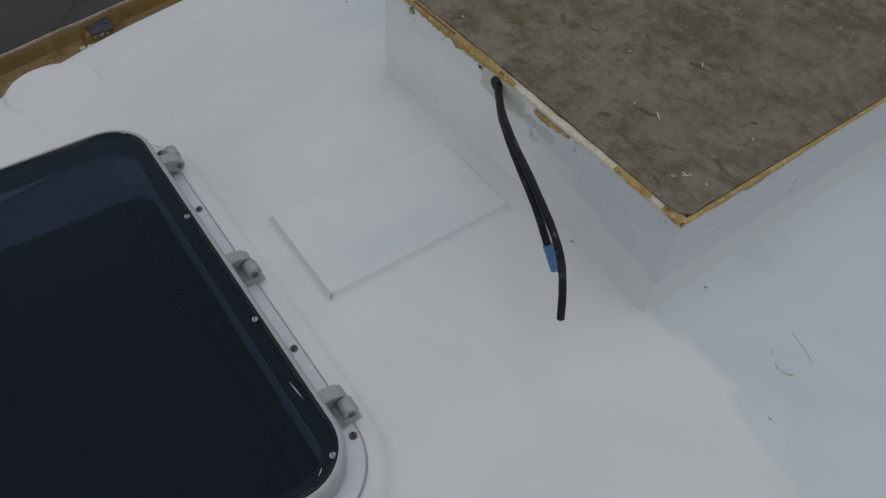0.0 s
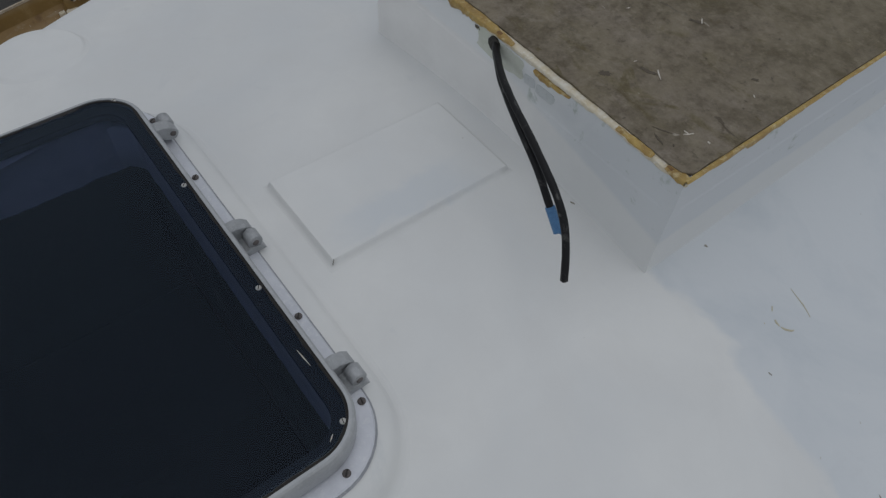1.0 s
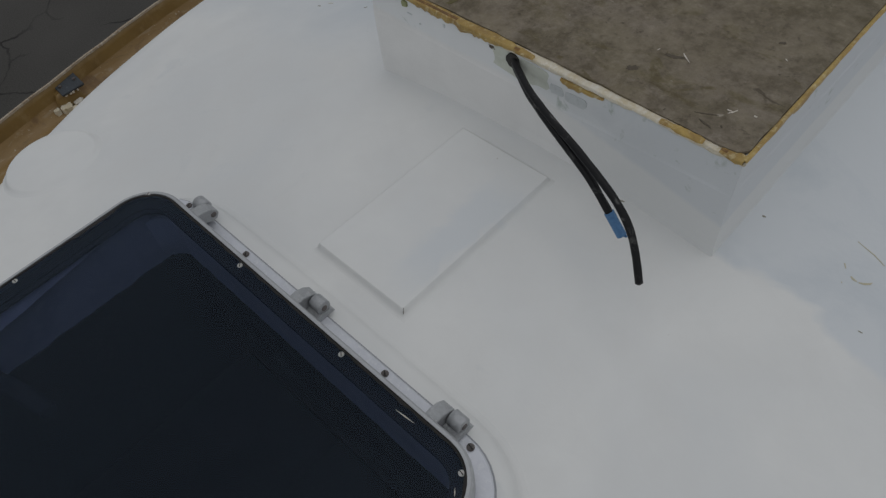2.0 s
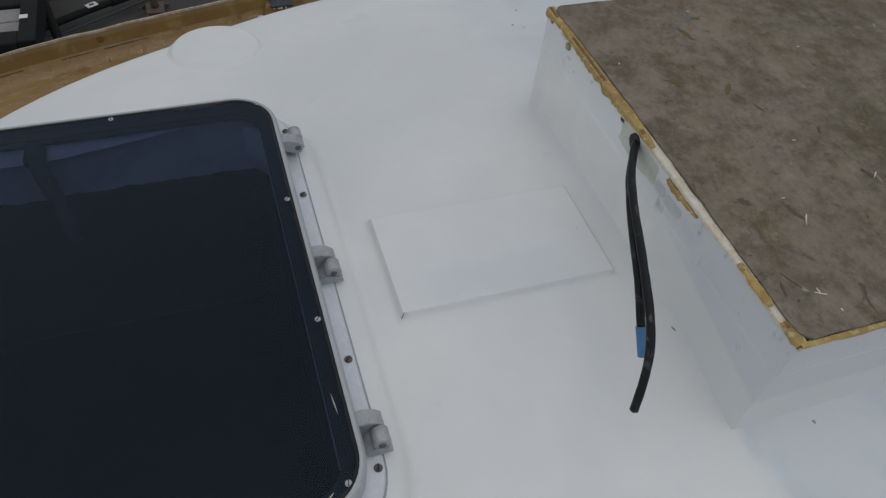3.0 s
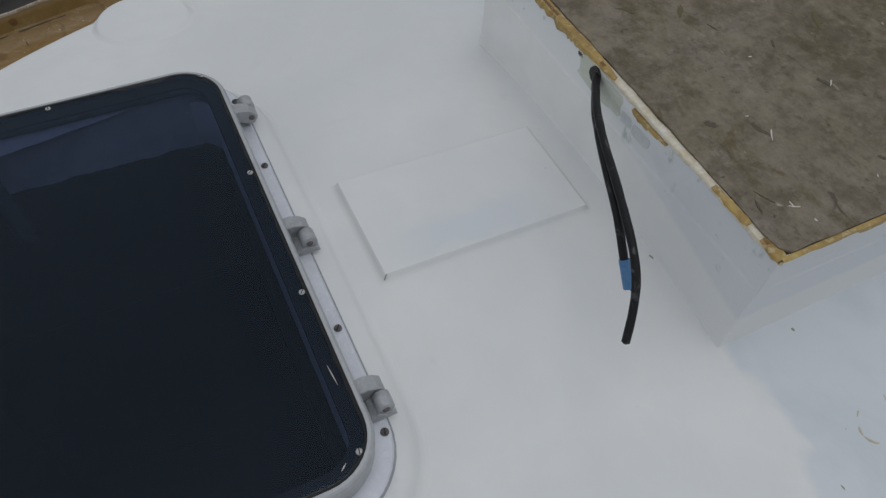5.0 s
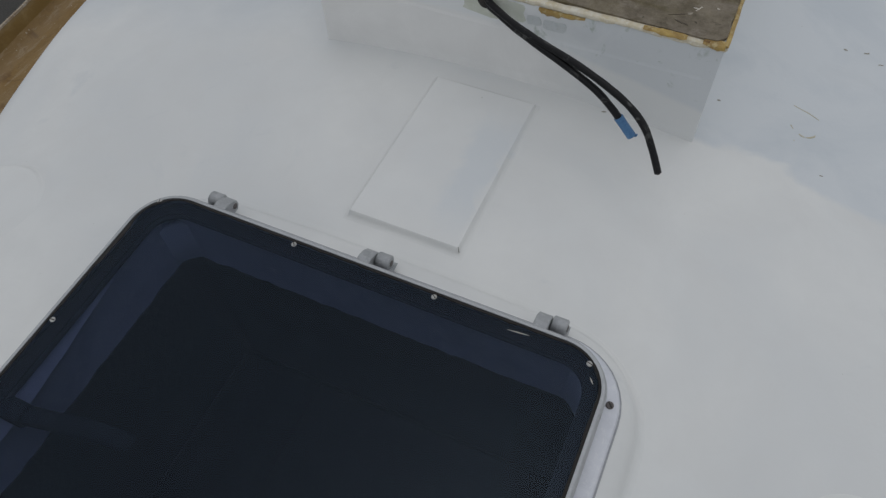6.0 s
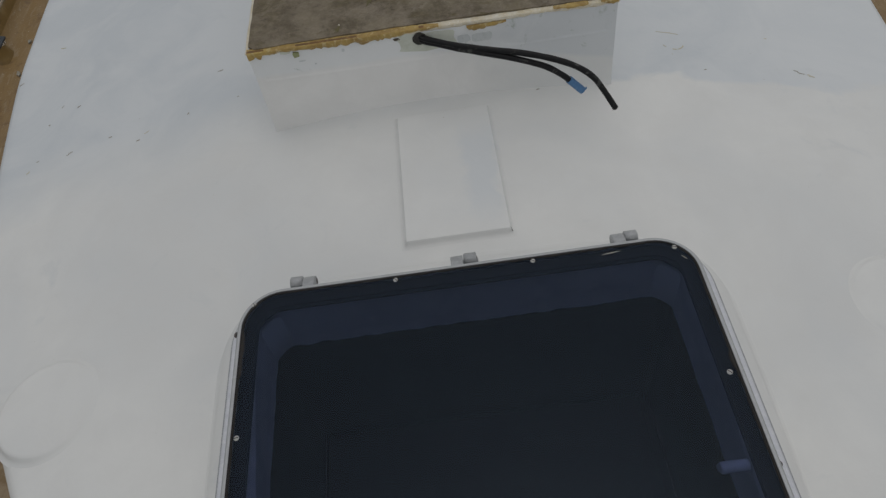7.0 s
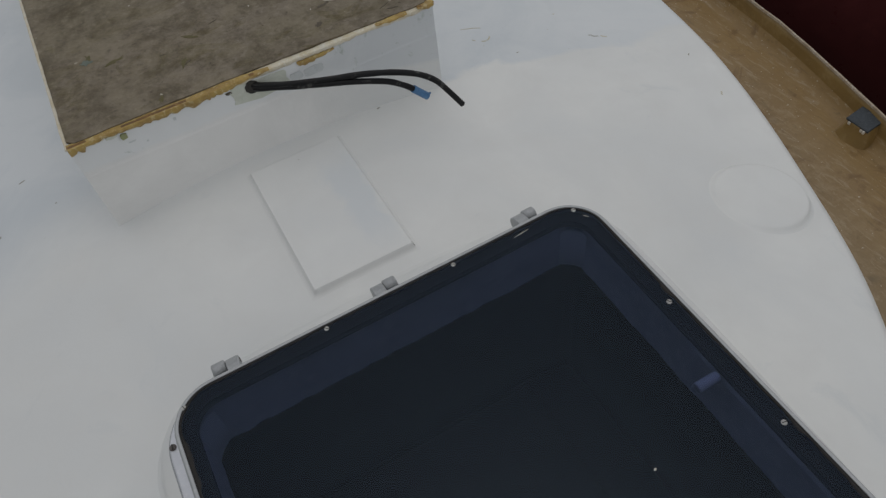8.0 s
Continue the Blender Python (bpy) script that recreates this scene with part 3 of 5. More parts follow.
def build_side_decks():
    ys = [-1.9 + 0.05 * i for i in range(91)]
    for sign, name in ((-1, "side_deck_1"), (1, "side_deck_2")):
        loops = []
        for y in ys:
            w = smooth_table(TRUNK_L if sign < 0 else TRUNK_R, y) if y > -0.70 else 0.0
            r = smooth_table(RAIL, y)
            row = []
            inner = max(w - 0.08, -0.005) if y > -0.60 else -0.005
            for k in range(13):
                f = k / 12
                x = inner + (r - 0.035 - inner) * f
                row.append((CENTRE + sign * x, y, SIDE_Z + 0.003 * noise.noise(Vector((x * 6, y * 6, sign)))))
            for dx, dz in ((0.022, 0.004), (0.012, 0.014), (0.006, 0.028)):
                row.append((CENTRE + sign * (r - dx), y, SIDE_Z + dz))
            loops.append(row)
        ob = mesh_object(name, loft(loops, ring=False), side_laminate, smooth=True)
        resin = ob.data.attributes.new("resin", "FLOAT", "POINT")
        resin.data.foreach_set("value", [min(1.0, k / 12) if k < 13 else 1.0 for _ in loops for k in range(16)])
        tagged(ob, "bare ochre-brown laminate side deck, sanded and stained", "side deck", kind="structure")
        loops, edges = [], []
        for y in ys:
            r = smooth_table(RAIL, y)
            j = 0.004 * noise.noise(Vector((y * 9, sign * 3, 0)))
            top = RAIL_Z + 0.003 * noise.noise(Vector((y * 14, sign, 5)))
            c = CENTRE
            loops.append([(c + sign * (r - 0.007), y, SIDE_Z + 0.024), (c + sign * (r - 0.004 + j * 0.3), y, top - 0.014), (c + sign * (r - 0.003), y, top), (c + sign * (r + 0.001), y, top + 0.001), (c + sign * (r + 0.004), y, top - 0.05), (c + sign * (r + 0.02), y, -0.9), (c + sign * (r * 0.8), y, -1.5), (c, y, -1.85)])
            edges.append([(c + sign * (r - 0.0042), y, top - 0.001), (c + sign * (r - 0.0032), y, top + 0.003 + j * 0.3), (c + sign * (r + 0.001), y, top + 0.003), (c + sign * (r + 0.003), y, top - 0.003)])
        ob = mesh_object("toe_rail_" + ("1" if sign < 0 else "2"), loft(loops, ring=False), rail_laminate, smooth=True)
        tagged(ob, "amber-brown bare laminate toe rail along the deck edge", "toe rail", kind="structure")
        ob = mesh_object("rail_cap_" + ("1" if sign < 0 else "2"), loft(edges, ring=False), rail_edge, smooth=False)
        tagged(ob, "chipped pale top edge of the toe rail", "rail edge", kind="structure")


build_side_decks()


def build_transom():
    y, r = 2.6, smooth_table(RAIL, 2.6)
    prof = [(0.0, -1.85), (0.8 * r, -1.5), (r + 0.02, -0.9), (r + 0.003, RAIL_Z), (r - 0.006, SIDE_Z)]
    outline = [(CENTRE + x, z) for x, z in prof] + [(CENTRE - x, z) for x, z in prof[:0:-1]]
    ob = mesh_object("transom", loft([[(x, y + d, z) for x, z in outline] for d in (-0.02, 0.02)], True, True), hull_white)
    tagged(ob, "plain pale transom closing the hull", "hull", kind="structure")
    left, right = -smooth_table(TRUNK_L, 2.53) - 0.028, smooth_table(TRUNK_R, 2.53) + 0.028
    xs = [left + (right - left) * k / 24 for k in range(25)]
    ring = [(left, SIDE_Z)] + [(x, deck_z(x, 2.53) - 0.004) for x in xs] + [(right, SIDE_Z)]
    ob = mesh_object("bulkhead", loft([[(x, y2, z) for x, z in ring] for y2 in (2.48, 2.579)], True, True), hull_white)
    tagged(ob, "plain white bulkhead closing the cabin aft", "bulkhead", kind="structure")


build_transom()


def build_cabin_interior():
    bm = bmesh.new()
    x0, x1, y0, y1, z0, z1, t = -0.55, 0.50, -0.58, 0.9, -1.45, -0.335, 0.02
    block(bm, x0, x1, y0, y1, z0 - t, z0)
    block(bm, x0 - t, x0, y0, y1, z0, z1)
    block(bm, x1, x1 + t, y0, y1, z0, z1)
    block(bm, x0, x1, y0 - t, y0, z0, z1)
    block(bm, x0, x1, y1, y1 + t, z0, z1)
    ob = mesh_object("cabin_lining", bm, cabin_gloom)
    tagged(ob, "cabin lining below the hatch, gloom put into its colour", "interior", kind="structure")
    bm = bmesh.new()
    # headliner with the hatch's opening through it
    for a, b, c, d in ((x0, -0.254, y0, y1), (0.260, x1, y0, y1), (-0.254, 0.260, y0, HC - 0.260), (-0.254, 0.260, HC + 0.260, y1)):
        block(bm, a, b, c, d, z1, z1 + 0.012)
    ob = mesh_object("headliner", bm, cabin_gloom)
    tagged(ob, "headliner round the hatch opening, coloured near black for gloom", "ceiling", kind="structure")
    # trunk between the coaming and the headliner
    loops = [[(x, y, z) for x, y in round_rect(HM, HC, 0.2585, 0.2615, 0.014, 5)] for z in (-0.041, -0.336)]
    ob = mesh_object("hatch_trunk", loft(loops), trunk_gloom)
    tagged(ob, "lining of the hatch opening, coloured near black for shade", "trim", kind="structure")


build_cabin_interior()


# ---- the ground ----
def build_ground():
    bm = bmesh.new()
    bmesh.ops.create_grid(bm, x_segments=8, y_segments=8, size=600)
    ob = mesh_object("ground", bm, asphalt)
    ob.location = (0, 0, -2.5)
    tagged(ob, "dark cracked asphalt yard far below the deck", "ground", kind="structure")


build_ground()


# ---- the hatch ----
hatch = empty_thing("deck_hatch", (0, HC, 0.0262), "closed aluminium deck hatch with a smoked acrylic pane", "hatch")
HATCH_SHIFT = Vector((0, -HC, -0.0262))


def hatch_part(name, bm, mat, parent=None, label="", smooth=False):
    bm.transform(Matrix.Translation(HATCH_SHIFT))
    return part(name, bm, mat, parent or hatch, label, smooth)


def rect_loop(grow, z, r=0.052, n=10):
    return [(x, y, z) for x, y in round_rect(HM, HC, HX + grow, HY + grow, max(r + grow, 0.012), n)]


# flange on the deck and the upright coaming inside it
base_frame = hatch_part("base_frame", loft([rect_loop(-0.0136, 0.0265), rect_loop(0.0155, 0.0265), rect_loop(0.0165, 0.0285), rect_loop(0.0150, 0.0300), rect_loop(-0.008, 0.0305), rect_loop(-0.0136, 0.0305)], closed=True), flange_alu, None, "pale bare aluminium flange")
# bedding bead, its grey standing in for the shadow at the flange's edge
hatch_part("sealant_bead", loft([rect_loop(0.0160, 0.0270), rect_loop(0.0185, 0.0264), rect_loop(0.0185, 0.0258), rect_loop(0.0150, 0.0258)], closed=True), bead_shade_grey, base_frame, "thin line of bedding compound, greyed as the flange's edge shadow")


def torn_loop(grow, z, r):
    """The coaming's foot, where the pale coating ends in a torn line."""
    pts = round_rect(HM, HC, HX + grow, HY + grow, r, 6)
    ring = []
    for i, p in enumerate(pts):
        ring.append(p)
        if i % 7 == 6:
            q = pts[(i + 1) % len(pts)]
            ring += [(p[0] + (q[0] - p[0]) * k / 60, p[1] + (q[1] - p[1]) * k / 60) for k in range(1, 60)]
    out = []
    for x, y in ring:
        up = 0.004 * noise.noise(Vector((x * 16, y * 16, 2))) + 0.0035 * noise.noise(Vector((x * 55, y * 55, 5)))
        out.append((x, y, z + (up if z < 0 else 0.0)))
    return out


hatch_part("coaming", loft([torn_loop(-0.0182, 0.0420, 0.014), torn_loop(-0.0180, 0.015, 0.010), torn_loop(-0.0178, -0.042, 0.008), torn_loop(-0.0145, -0.042, 0.010), torn_loop(-0.0145, 0.015, 0.012), torn_loop(-0.0140, 0.0420, 0.016)], closed=True), coaming_grey, base_frame, "grey inner coaming seen through the pane")



def coaming_lit_wedge(sign):
    """Added wedge at the coaming's top, sloped to catch sky as a lit streak, widening away from the hinges."""
    rows = []
    most, start, lean = (0.018, -0.075, 0.42) if sign < 0 else (0.0075, -0.19, 0.30)
    for k in range(41):
        y = start + (-0.505 - start) * k / 40
        drop = min(0.0012 + 0.042 * (k / 40) * (1 + 0.10 * noise.noise(Vector((y * 30, sign, 4)))), most)
        wall = HM + sign * (HX - 0.0183)
        rows.append([(wall + sign * 0.002, y, 0.0415), (wall - sign * 0.0003, y, 0.0415), (wall - sign * (0.0005 + drop * lean), y, 0.0415 - drop), (wall + sign * 0.002, y, 0.0415 - drop)])
    return loft(rows, True, True)


# one added wedge a side for the bright streak on the coaming
for side in (-1, 1):
    hatch_part("lit_wedge", coaming_lit_wedge(side), coaming_grey, base_frame, "added sloping wedge that draws the lit streak along the coaming")

# lid: skirt, rim, gasket, pane
lid = hatch_part("lid_frame", loft([rect_loop(-0.0035, 0.0330), rect_loop(0.0, 0.0345), rect_loop(0.0005, 0.0560), rect_loop(-0.0008, 0.0605), rect_loop(-0.0025, 0.0622), rect_loop(-0.0055, 0.0622), rect_loop(-0.0060, 0.0530), rect_loop(-0.0130, 0.0520), rect_loop(-0.0130, 0.0330)], closed=True), anodised, None, "grey anodised aluminium lid frame", False)
hatch_part("pane_bed", loft([rect_loop(-0.0064, 0.0522), rect_loop(-0.0064, 0.0539), rect_loop(-0.0215, 0.0539), rect_loop(-0.0215, 0.0522)], closed=True), sealant, lid, "black sealant under the pane's edge")
hatch_part("gasket", loft([rect_loop(-0.0132, 0.0520), rect_loop(-0.0200, 0.0516), rect_loop(-0.0215, 0.0500), rect_loop(-0.0219, 0.0465), rect_loop(-0.0208, 0.0430), rect_loop(-0.0150, 0.0425), rect_loop(-0.0132, 0.0440)], closed=True), gasket, lid, "dark rubber gasket under the pane", True)
pane = hatch_part("acrylic_pane", loft([rect_loop(-0.0075, 0.0540), rect_loop(-0.0070, 0.0600), rect_loop(-0.0082, 0.0614), rect_loop(-0.0110, 0.0618)], True, True), smoked_acrylic, lid, "smoked blue-black acrylic pane")
pane.data.materials.append(smoked_body)
for poly in pane.data.polygons:
    poly.material_index = 0 if poly.normal.z > 0.3 else 1


def sealant_line():
    """Ragged black sealant between the pane and the rim."""
    loops = []
    ring = subdivided(round_rect(HM, HC, HX - 0.0068, HY - 0.0068, 0.045, 10), 0.006)
    rows = [[], [], []]
    for x, y in ring:
        k = noise.noise(Vector((x * 70, y * 70, 3)))
        n2 = noise.noise(Vector((x * 21, y * 21, 8)))
        wide = 0.0022 + 0.0016 * k + (0.0025 if n2 > 0.32 else 0)
        d = Vector((x, y - HC))
        d = Vector((d.x if abs(d.x) > 0.22 else 0, d.y if abs(d.y) > 0.22 else 0))
        d = d.normalized() if d.length else Vector((0, 0))
        rows[0].append((x + d.x * 0.0012, y + d.y * 0.0012, 0.0612))
        rows[1].append((x - d.x * wide * 0.5, y - d.y * wide * 0.5, 0.0626 + 0.0003 * k))
        rows[2].append((x - d.x * wide, y - d.y * wide, 0.0612))
    return loft(rows)


hatch_part("sealant_line", sealant_line(), sealant, lid, "ragged black sealant round the pane")


def screw_mesh(r, h):
    """A slotted pan head."""
    bm = bmesh.new()
    loops = []
    for rr, z in ((r, 0), (r, h * 0.35), (r * 0.8, h * 0.85), (r * 0.45, h)):
        loops.append([(rr * math.cos(2 * math.pi * k / 14), rr * math.sin(2 * math.pi * k / 14), z) for k in range(14)])
    bm.free()
    bm = loft(loops, True, True)
    # the slot: the middle of the head is pressed in along one line
    for v in bm.verts:
        if abs(v.co.y) < r * 0.16 and v.co.z > h * 0.5:
            v.co.z *= 0.35
    return bm


def slot_mesh(r, h):
    bm = bmesh.new()
    block(bm, -r * 0.85, r * 0.85, -r * 0.14, r * 0.14, h * 0.86, h * 1.02)
    return bm


def screws(name, spots, z, r, h, mat, parent, label):
    first = first_slot = None
    rnd = random.Random(5)
    for x, y in spots:
        if first is None:
            ob = part(name, screw_mesh(r, h), mat, parent, label)
            sl = part("slot", slot_mesh(r, h), slot_black, ob)
            first, first_slot = ob, sl
        else:
            ob = new(name, first.data)
            ob.parent = parent
            tagged(ob, label)
            sl = new("slot", first_slot.data)
            sl.parent = ob
        ob.location = Vector((x, y, z)) + HATCH_SHIFT
        ob.rotation_euler = (0, 0, rnd.uniform(0, 3.14))


lid_spots = [(-0.25, 0.0), (-0.0795, 0.0085), (0.085, 0.0085), (0.25, 0.0), (0.259, -0.166), (0.259, -0.332), (-0.257, -0.167), (-0.257, -0.334), (-0.25, -0.51), (-0.083, -0.517), (0.083, -0.517), (0.25, -0.51)]
screws("pane_screw", lid_spots, 0.0614, 0.0030, 0.0014, steel, lid, "dull steel slotted screw")
flange_spots = [(-0.228, 0.0295), (-0.113, 0.030), (0.117, 0.030), (0.231, 0.030), (0.280, -0.018), (0.283, -0.255), (0.280, -0.49), (-0.280, -0.018), (-0.283, -0.255), (-0.280, -0.49), (-0.15, -0.539), (0.15, -0.539)]
screws("flange_screw", flange_spots, 0.0304, 0.0040, 0.0020, dark_steel, base_frame, "dark tarnished flange screw")


def lug(x0, x1, mirror):
    """The knuckle's foot: a low block on the flange with a sloping front."""
    prof = [(0.022, 0.0305), (0.022, 0.036), (0.030, 0.040), (0.044, 0.036), (0.0475, 0.0305)]
    return loft([[(x, y, z) for y, z in prof] for x in (x0, x1)], True, True)


def knuckle(x0, x1, y, z, r):
    loops = []
    for x, k in ((x0, 0.82), (x0 + 0.001, 1.0), (x1 - 0.001, 1.0), (x1, 0.82)):
        loops.append([(x, y + r * k * math.cos(2 * math.pi * i / 20), z + r * k * math.sin(2 * math.pi * i / 20)) for i in range(20)])
    return loft(loops, True, True)


def arm(x0, x1):
    """Leaf cast on the lid's skirt that reaches out over the pin."""
    prof = [(0.0195, 0.040), (0.0195, 0.0555), (0.028, 0.0560), (0.037, 0.0525), (0.0435, 0.0460), (0.0440, 0.0400), (0.0400, 0.0345), (0.033, 0.0345), (0.026, 0.040)]
    bm = loft([[(x, y, z) for y, z in prof] for x in (x0, x1)], True, True)
    bmesh.ops.bevel(bm, geom=[e for e in bm.edges if abs(e.verts[0].co.x - e.verts[1].co.x) < 1e-6], offset=0.0009, segments=1, affect="EDGES")
    return bm


def build_hinge(xc, flip):
    """flip -1: the leaf is on the far side of the knuckle."""
    a, b = (xc - 0.0155, xc - 0.0005), (xc + 0.0005, xc + 0.0165)
    leaf, kn = (a, b) if flip > 0 else ((xc + 0.0005, xc + 0.0155), (xc - 0.0165, xc - 0.0005))
    h = hatch_part("hinge", arm(*leaf), cast_alu, None, "cast aluminium hinge")
    hatch_part("knuckle", knuckle(kn[0], kn[1], 0.0375, 0.0430, 0.0085), cast_alu, h, "", True)
    hatch_part("foot", lug(kn[0] - 0.002, kn[1] + 0.002, flip), cast_alu, h)
    pin_x = max(leaf[1], kn[1])
    hatch_part("pin", knuckle(pin_x - 0.002, pin_x + 0.0008, 0.0375, 0.0430, 0.0038), dark_steel, h, "dark hinge pin end", True)


for xc, flip in ((-0.1955, -1), (0.0035, 1), (0.2010, 1)):
    build_hinge(xc, flip)


def build_handle(sign):
    """Dog handle inside: boss on the lid frame and a lever hanging into the cabin."""
    x = sign * 0.238
    # left handle is black; the right one's glints are put into its colour
    h = hatch_part("dog_handle", knuckle(-0.014, 0.014, 0, 0, 0.0115 if sign < 0 else 0.006), handle_black if sign < 0 else handle_glint, None, "black dog handle under the pane" if sign < 0 else "handle boss under the pane, coloured pale for its glints", True)
    h.data.transform(Matrix.Translation(-HATCH_SHIFT))
    h.data.transform(Matrix.Translation(Vector((x, HC, 0.040)) + HATCH_SHIFT))
    reach = 1.0 if sign < 0 else 0.12
    bm = tube([(x - sign * f * reach, HC + g * reach, 0.040 - d * reach) for f, g, d in ((0.004, 0.0, 0.0), (0.025, 0.006, 0.010), (0.055, 0.018, 0.034), (0.080, 0.026, 0.060))], 0.0100 if sign < 0 else 0.005, 10)
    hatch_part("lever", bm, handle_black if sign < 0 else handle_glint, h, "", True)
    hatch_part("lever_tip", knuckle(x - sign * 0.082 * reach - 0.004, x - sign * 0.082 * reach + 0.004, HC + 0.027 * reach, 0.040 - 0.062 * reach, 0.0085 if sign < 0 else 0.004), handle_glint if sign > 0 else handle_black, h, "rounded lever tip", True)


build_handle(-1)
build_handle(1)


def build_scratch():
    """A light scrape in the pane near the third hinge, with chips beside the corner."""
    for k, (x, y, dx, dy, w) in enumerate(((0.166, 0.0032, 0.022, 0.0020, 0.0005), (0.2545, -0.013, 0.005, -0.006, 0.0005), (0.124, -0.306, 0.0035, 0.001, 0.0012))):
        bm = bmesh.new()
        n = (-dy, dx)
        ln = math.hypot(dx, dy)
        n = (n[0] / ln * w, n[1] / ln * w)
        bot = [(x, y), (x + dx * 0.5 + n[0], y + dy * 0.5 + n[1]), (x + dx, y + dy), (x + dx * 0.5 - n[0], y + dy * 0.5 - n[1])]
        bm = loft([[(p[0], p[1], 0.0613) for p in bot], [(p[0], p[1], 0.0624) for p in bot]], True, True)
        hatch_part("scrape", bm, white_chip, pane, "pale scrape on the pane")


build_scratch()


# ---- a second, smaller hatch beside the box ----
def build_far_hatch():
    x0, x1, y0, y1 = -0.77, -0.372, 1.185, 1.57
    cx, cy, hx, hy = (x0 + x1) / 2, (y0 + y1) / 2, (x1 - x0) / 2, (y1 - y0) / 2
    ob = empty_thing("small_hatch", (cx, cy, deck_z(cx, cy)), "small grey aluminium deck hatch with a dark pane", "hatch")

    def ring(grow, lift):
        return [(x - cx, y - cy, deck_z(x, y) + lift - deck_z(cx, cy)) for x, y in subdivided(round_rect(cx, cy, hx + grow, hy + grow, 0.075 + grow, 8), 5)]

    frame_part = part("hatch_frame", loft([ring(0, 0.0), ring(0.0, 0.006), ring(-0.003, 0.009), ring(-0.030, 0.010), ring(-0.032, 0.020), ring(-0.040, 0.021), ring(-0.040, 0.0)], closed=True), anodised, ob, "grey aluminium frame")
    part("bedding", loft([ring(0.006, -0.001), ring(0.004, 0.003), ring(-0.002, 0.004), ring(-0.002, -0.001)], closed=True), grey_primer, frame_part, "", True)
    part("pane", loft([ring(-0.039, 0.004), ring(-0.039, 0.014)], True, True), slot_black, ob, "dark pane")
    for x, y in ((-0.388, 1.30), (-0.403, 1.232), (-0.443, 1.205), (-0.55, 1.200), (-0.66, 1.202)):
        sc = part("screw", screw_mesh(0.0045, 0.002), dark_steel, ob)
        sc.location = (x - cx, y - cy, deck_z(x, y) + 0.0095 - deck_z(cx, cy))


build_far_hatch()


# ---- raised pads on the deck ----
def build_pad():
    """Low bevelled rectangle moulded on the deck, its sides flaring into the deck."""
    x0, x1, y0, y1 = -0.067, 0.070, 0.099, 0.345
    cx, cy, hx, hy = (x0 + x1) / 2, (y0 + y1) / 2, (x1 - x0) / 2, (y1 - y0) / 2
    def top(x, y):
        return 0.0200 - 0.012 * (y - 0.1)
    loops = []
    for g, f in ((0.0110, "base"), (0.0062, 0.05), (0.0036, 0.17), (0.0022, 0.48), (0.0011, 0.90), (0.0, 1.0), (-0.02, 1.0)):
        pts = []
        N = 18
        for sx, sy, ex, ey in ((1, -1, 1, 1), (1, 1, -1, 1), (-1, 1, -1, -1), (-1, -1, 1, -1)):
            for k in range(N):
                t = k / N
                x = cx + (sx + (ex - sx) * t) * (hx + g)
                y = cy + (sy + (ey - sy) * t) * (hy + g)
                base = deck_z(x, y)
                z = base - 0.001 if f == "base" else base + (top(x, y) - base) * f
                pts.append((x, y, z))
        loops.append(pts)
    bm = loft(loops, False, True)
    for e in bm.edges:
        if all(abs(abs(v.co.x - cx) - hx) < 1e-5 and abs(v.co.y - cy) < hy + 1e-5 or abs(abs(v.co.y - cy) - hy) < 1e-5 and abs(v.co.x - cx) < hx + 1e-5 for v in e.verts):
            e.smooth = False
    ob = mesh_object("deck_pad", bm, pad_paint, smooth=True)
    tagged(ob, "low rectangular white-painted raised pad on the cabin top", "deck pad")
    # split in the paint down one corner
    crack = [(x1 + 0.0006, y0 + 0.0006, 0.0197), (x1 + 0.0019, y0 - 0.0012, 0.0165), (x1 + 0.0030, y0 - 0.0026, 0.0140)]
    part("crack", tube(crack, 0.0004, 6), dark_stain, ob, "dark split in the paint at the corner")


build_pad()


def build_round_pad(x, y, r):
    """A disc nearly level on the cambered deck: flush inboard, standing proud outboard."""
    n = 56
    out = math.copysign(1.0, x)
    z_in = deck_z(x - out * r, y) + 0.001

    def top(px):
        return z_in - 0.085 * (out * (px - x) + r)

    loops = []
    for k, f, dip in ((1.13, 0.0, -0.001), (1.07, 0.05, 0.0), (1.03, 0.17, 0.0), (1.0, 0.44, 0.0), (0.97, 0.78, 0.0), (0.94, 0.94, 0.0), (0.89, 1.0, 0.0), (0.5, 1.0, 0.0004), (0.1, 1.0, 0.0004)):
        ring = []
        for i in range(n):
            a = 2 * math.pi * i / n
            px, py = x + r * k * math.cos(a), y + r * k * math.sin(a)
            base = deck_z(px, py)
            ring.append((px - x, py - y, base + max(top(px) - base, 0.0003) * f + dip - deck_z(x, y)))
        loops.append(ring)
    ob = mesh_object("round_pad", loft(loops, False, True), pad_paint, smooth=True)
    ob.location = (x, y, deck_z(x, y))
    tagged(ob, "round white-painted raised pad moulded on the cabin top", "deck pad", "round pads")


build_round_pad(-0.565, -0.032, 0.070)
build_round_pad(0.5485, -0.0425, 0.067)


# ---- the box ----
BX0, BX1, BY0, BY1, BZ = -0.265, 0.2715, 0.3865, 1.45, 0.1405


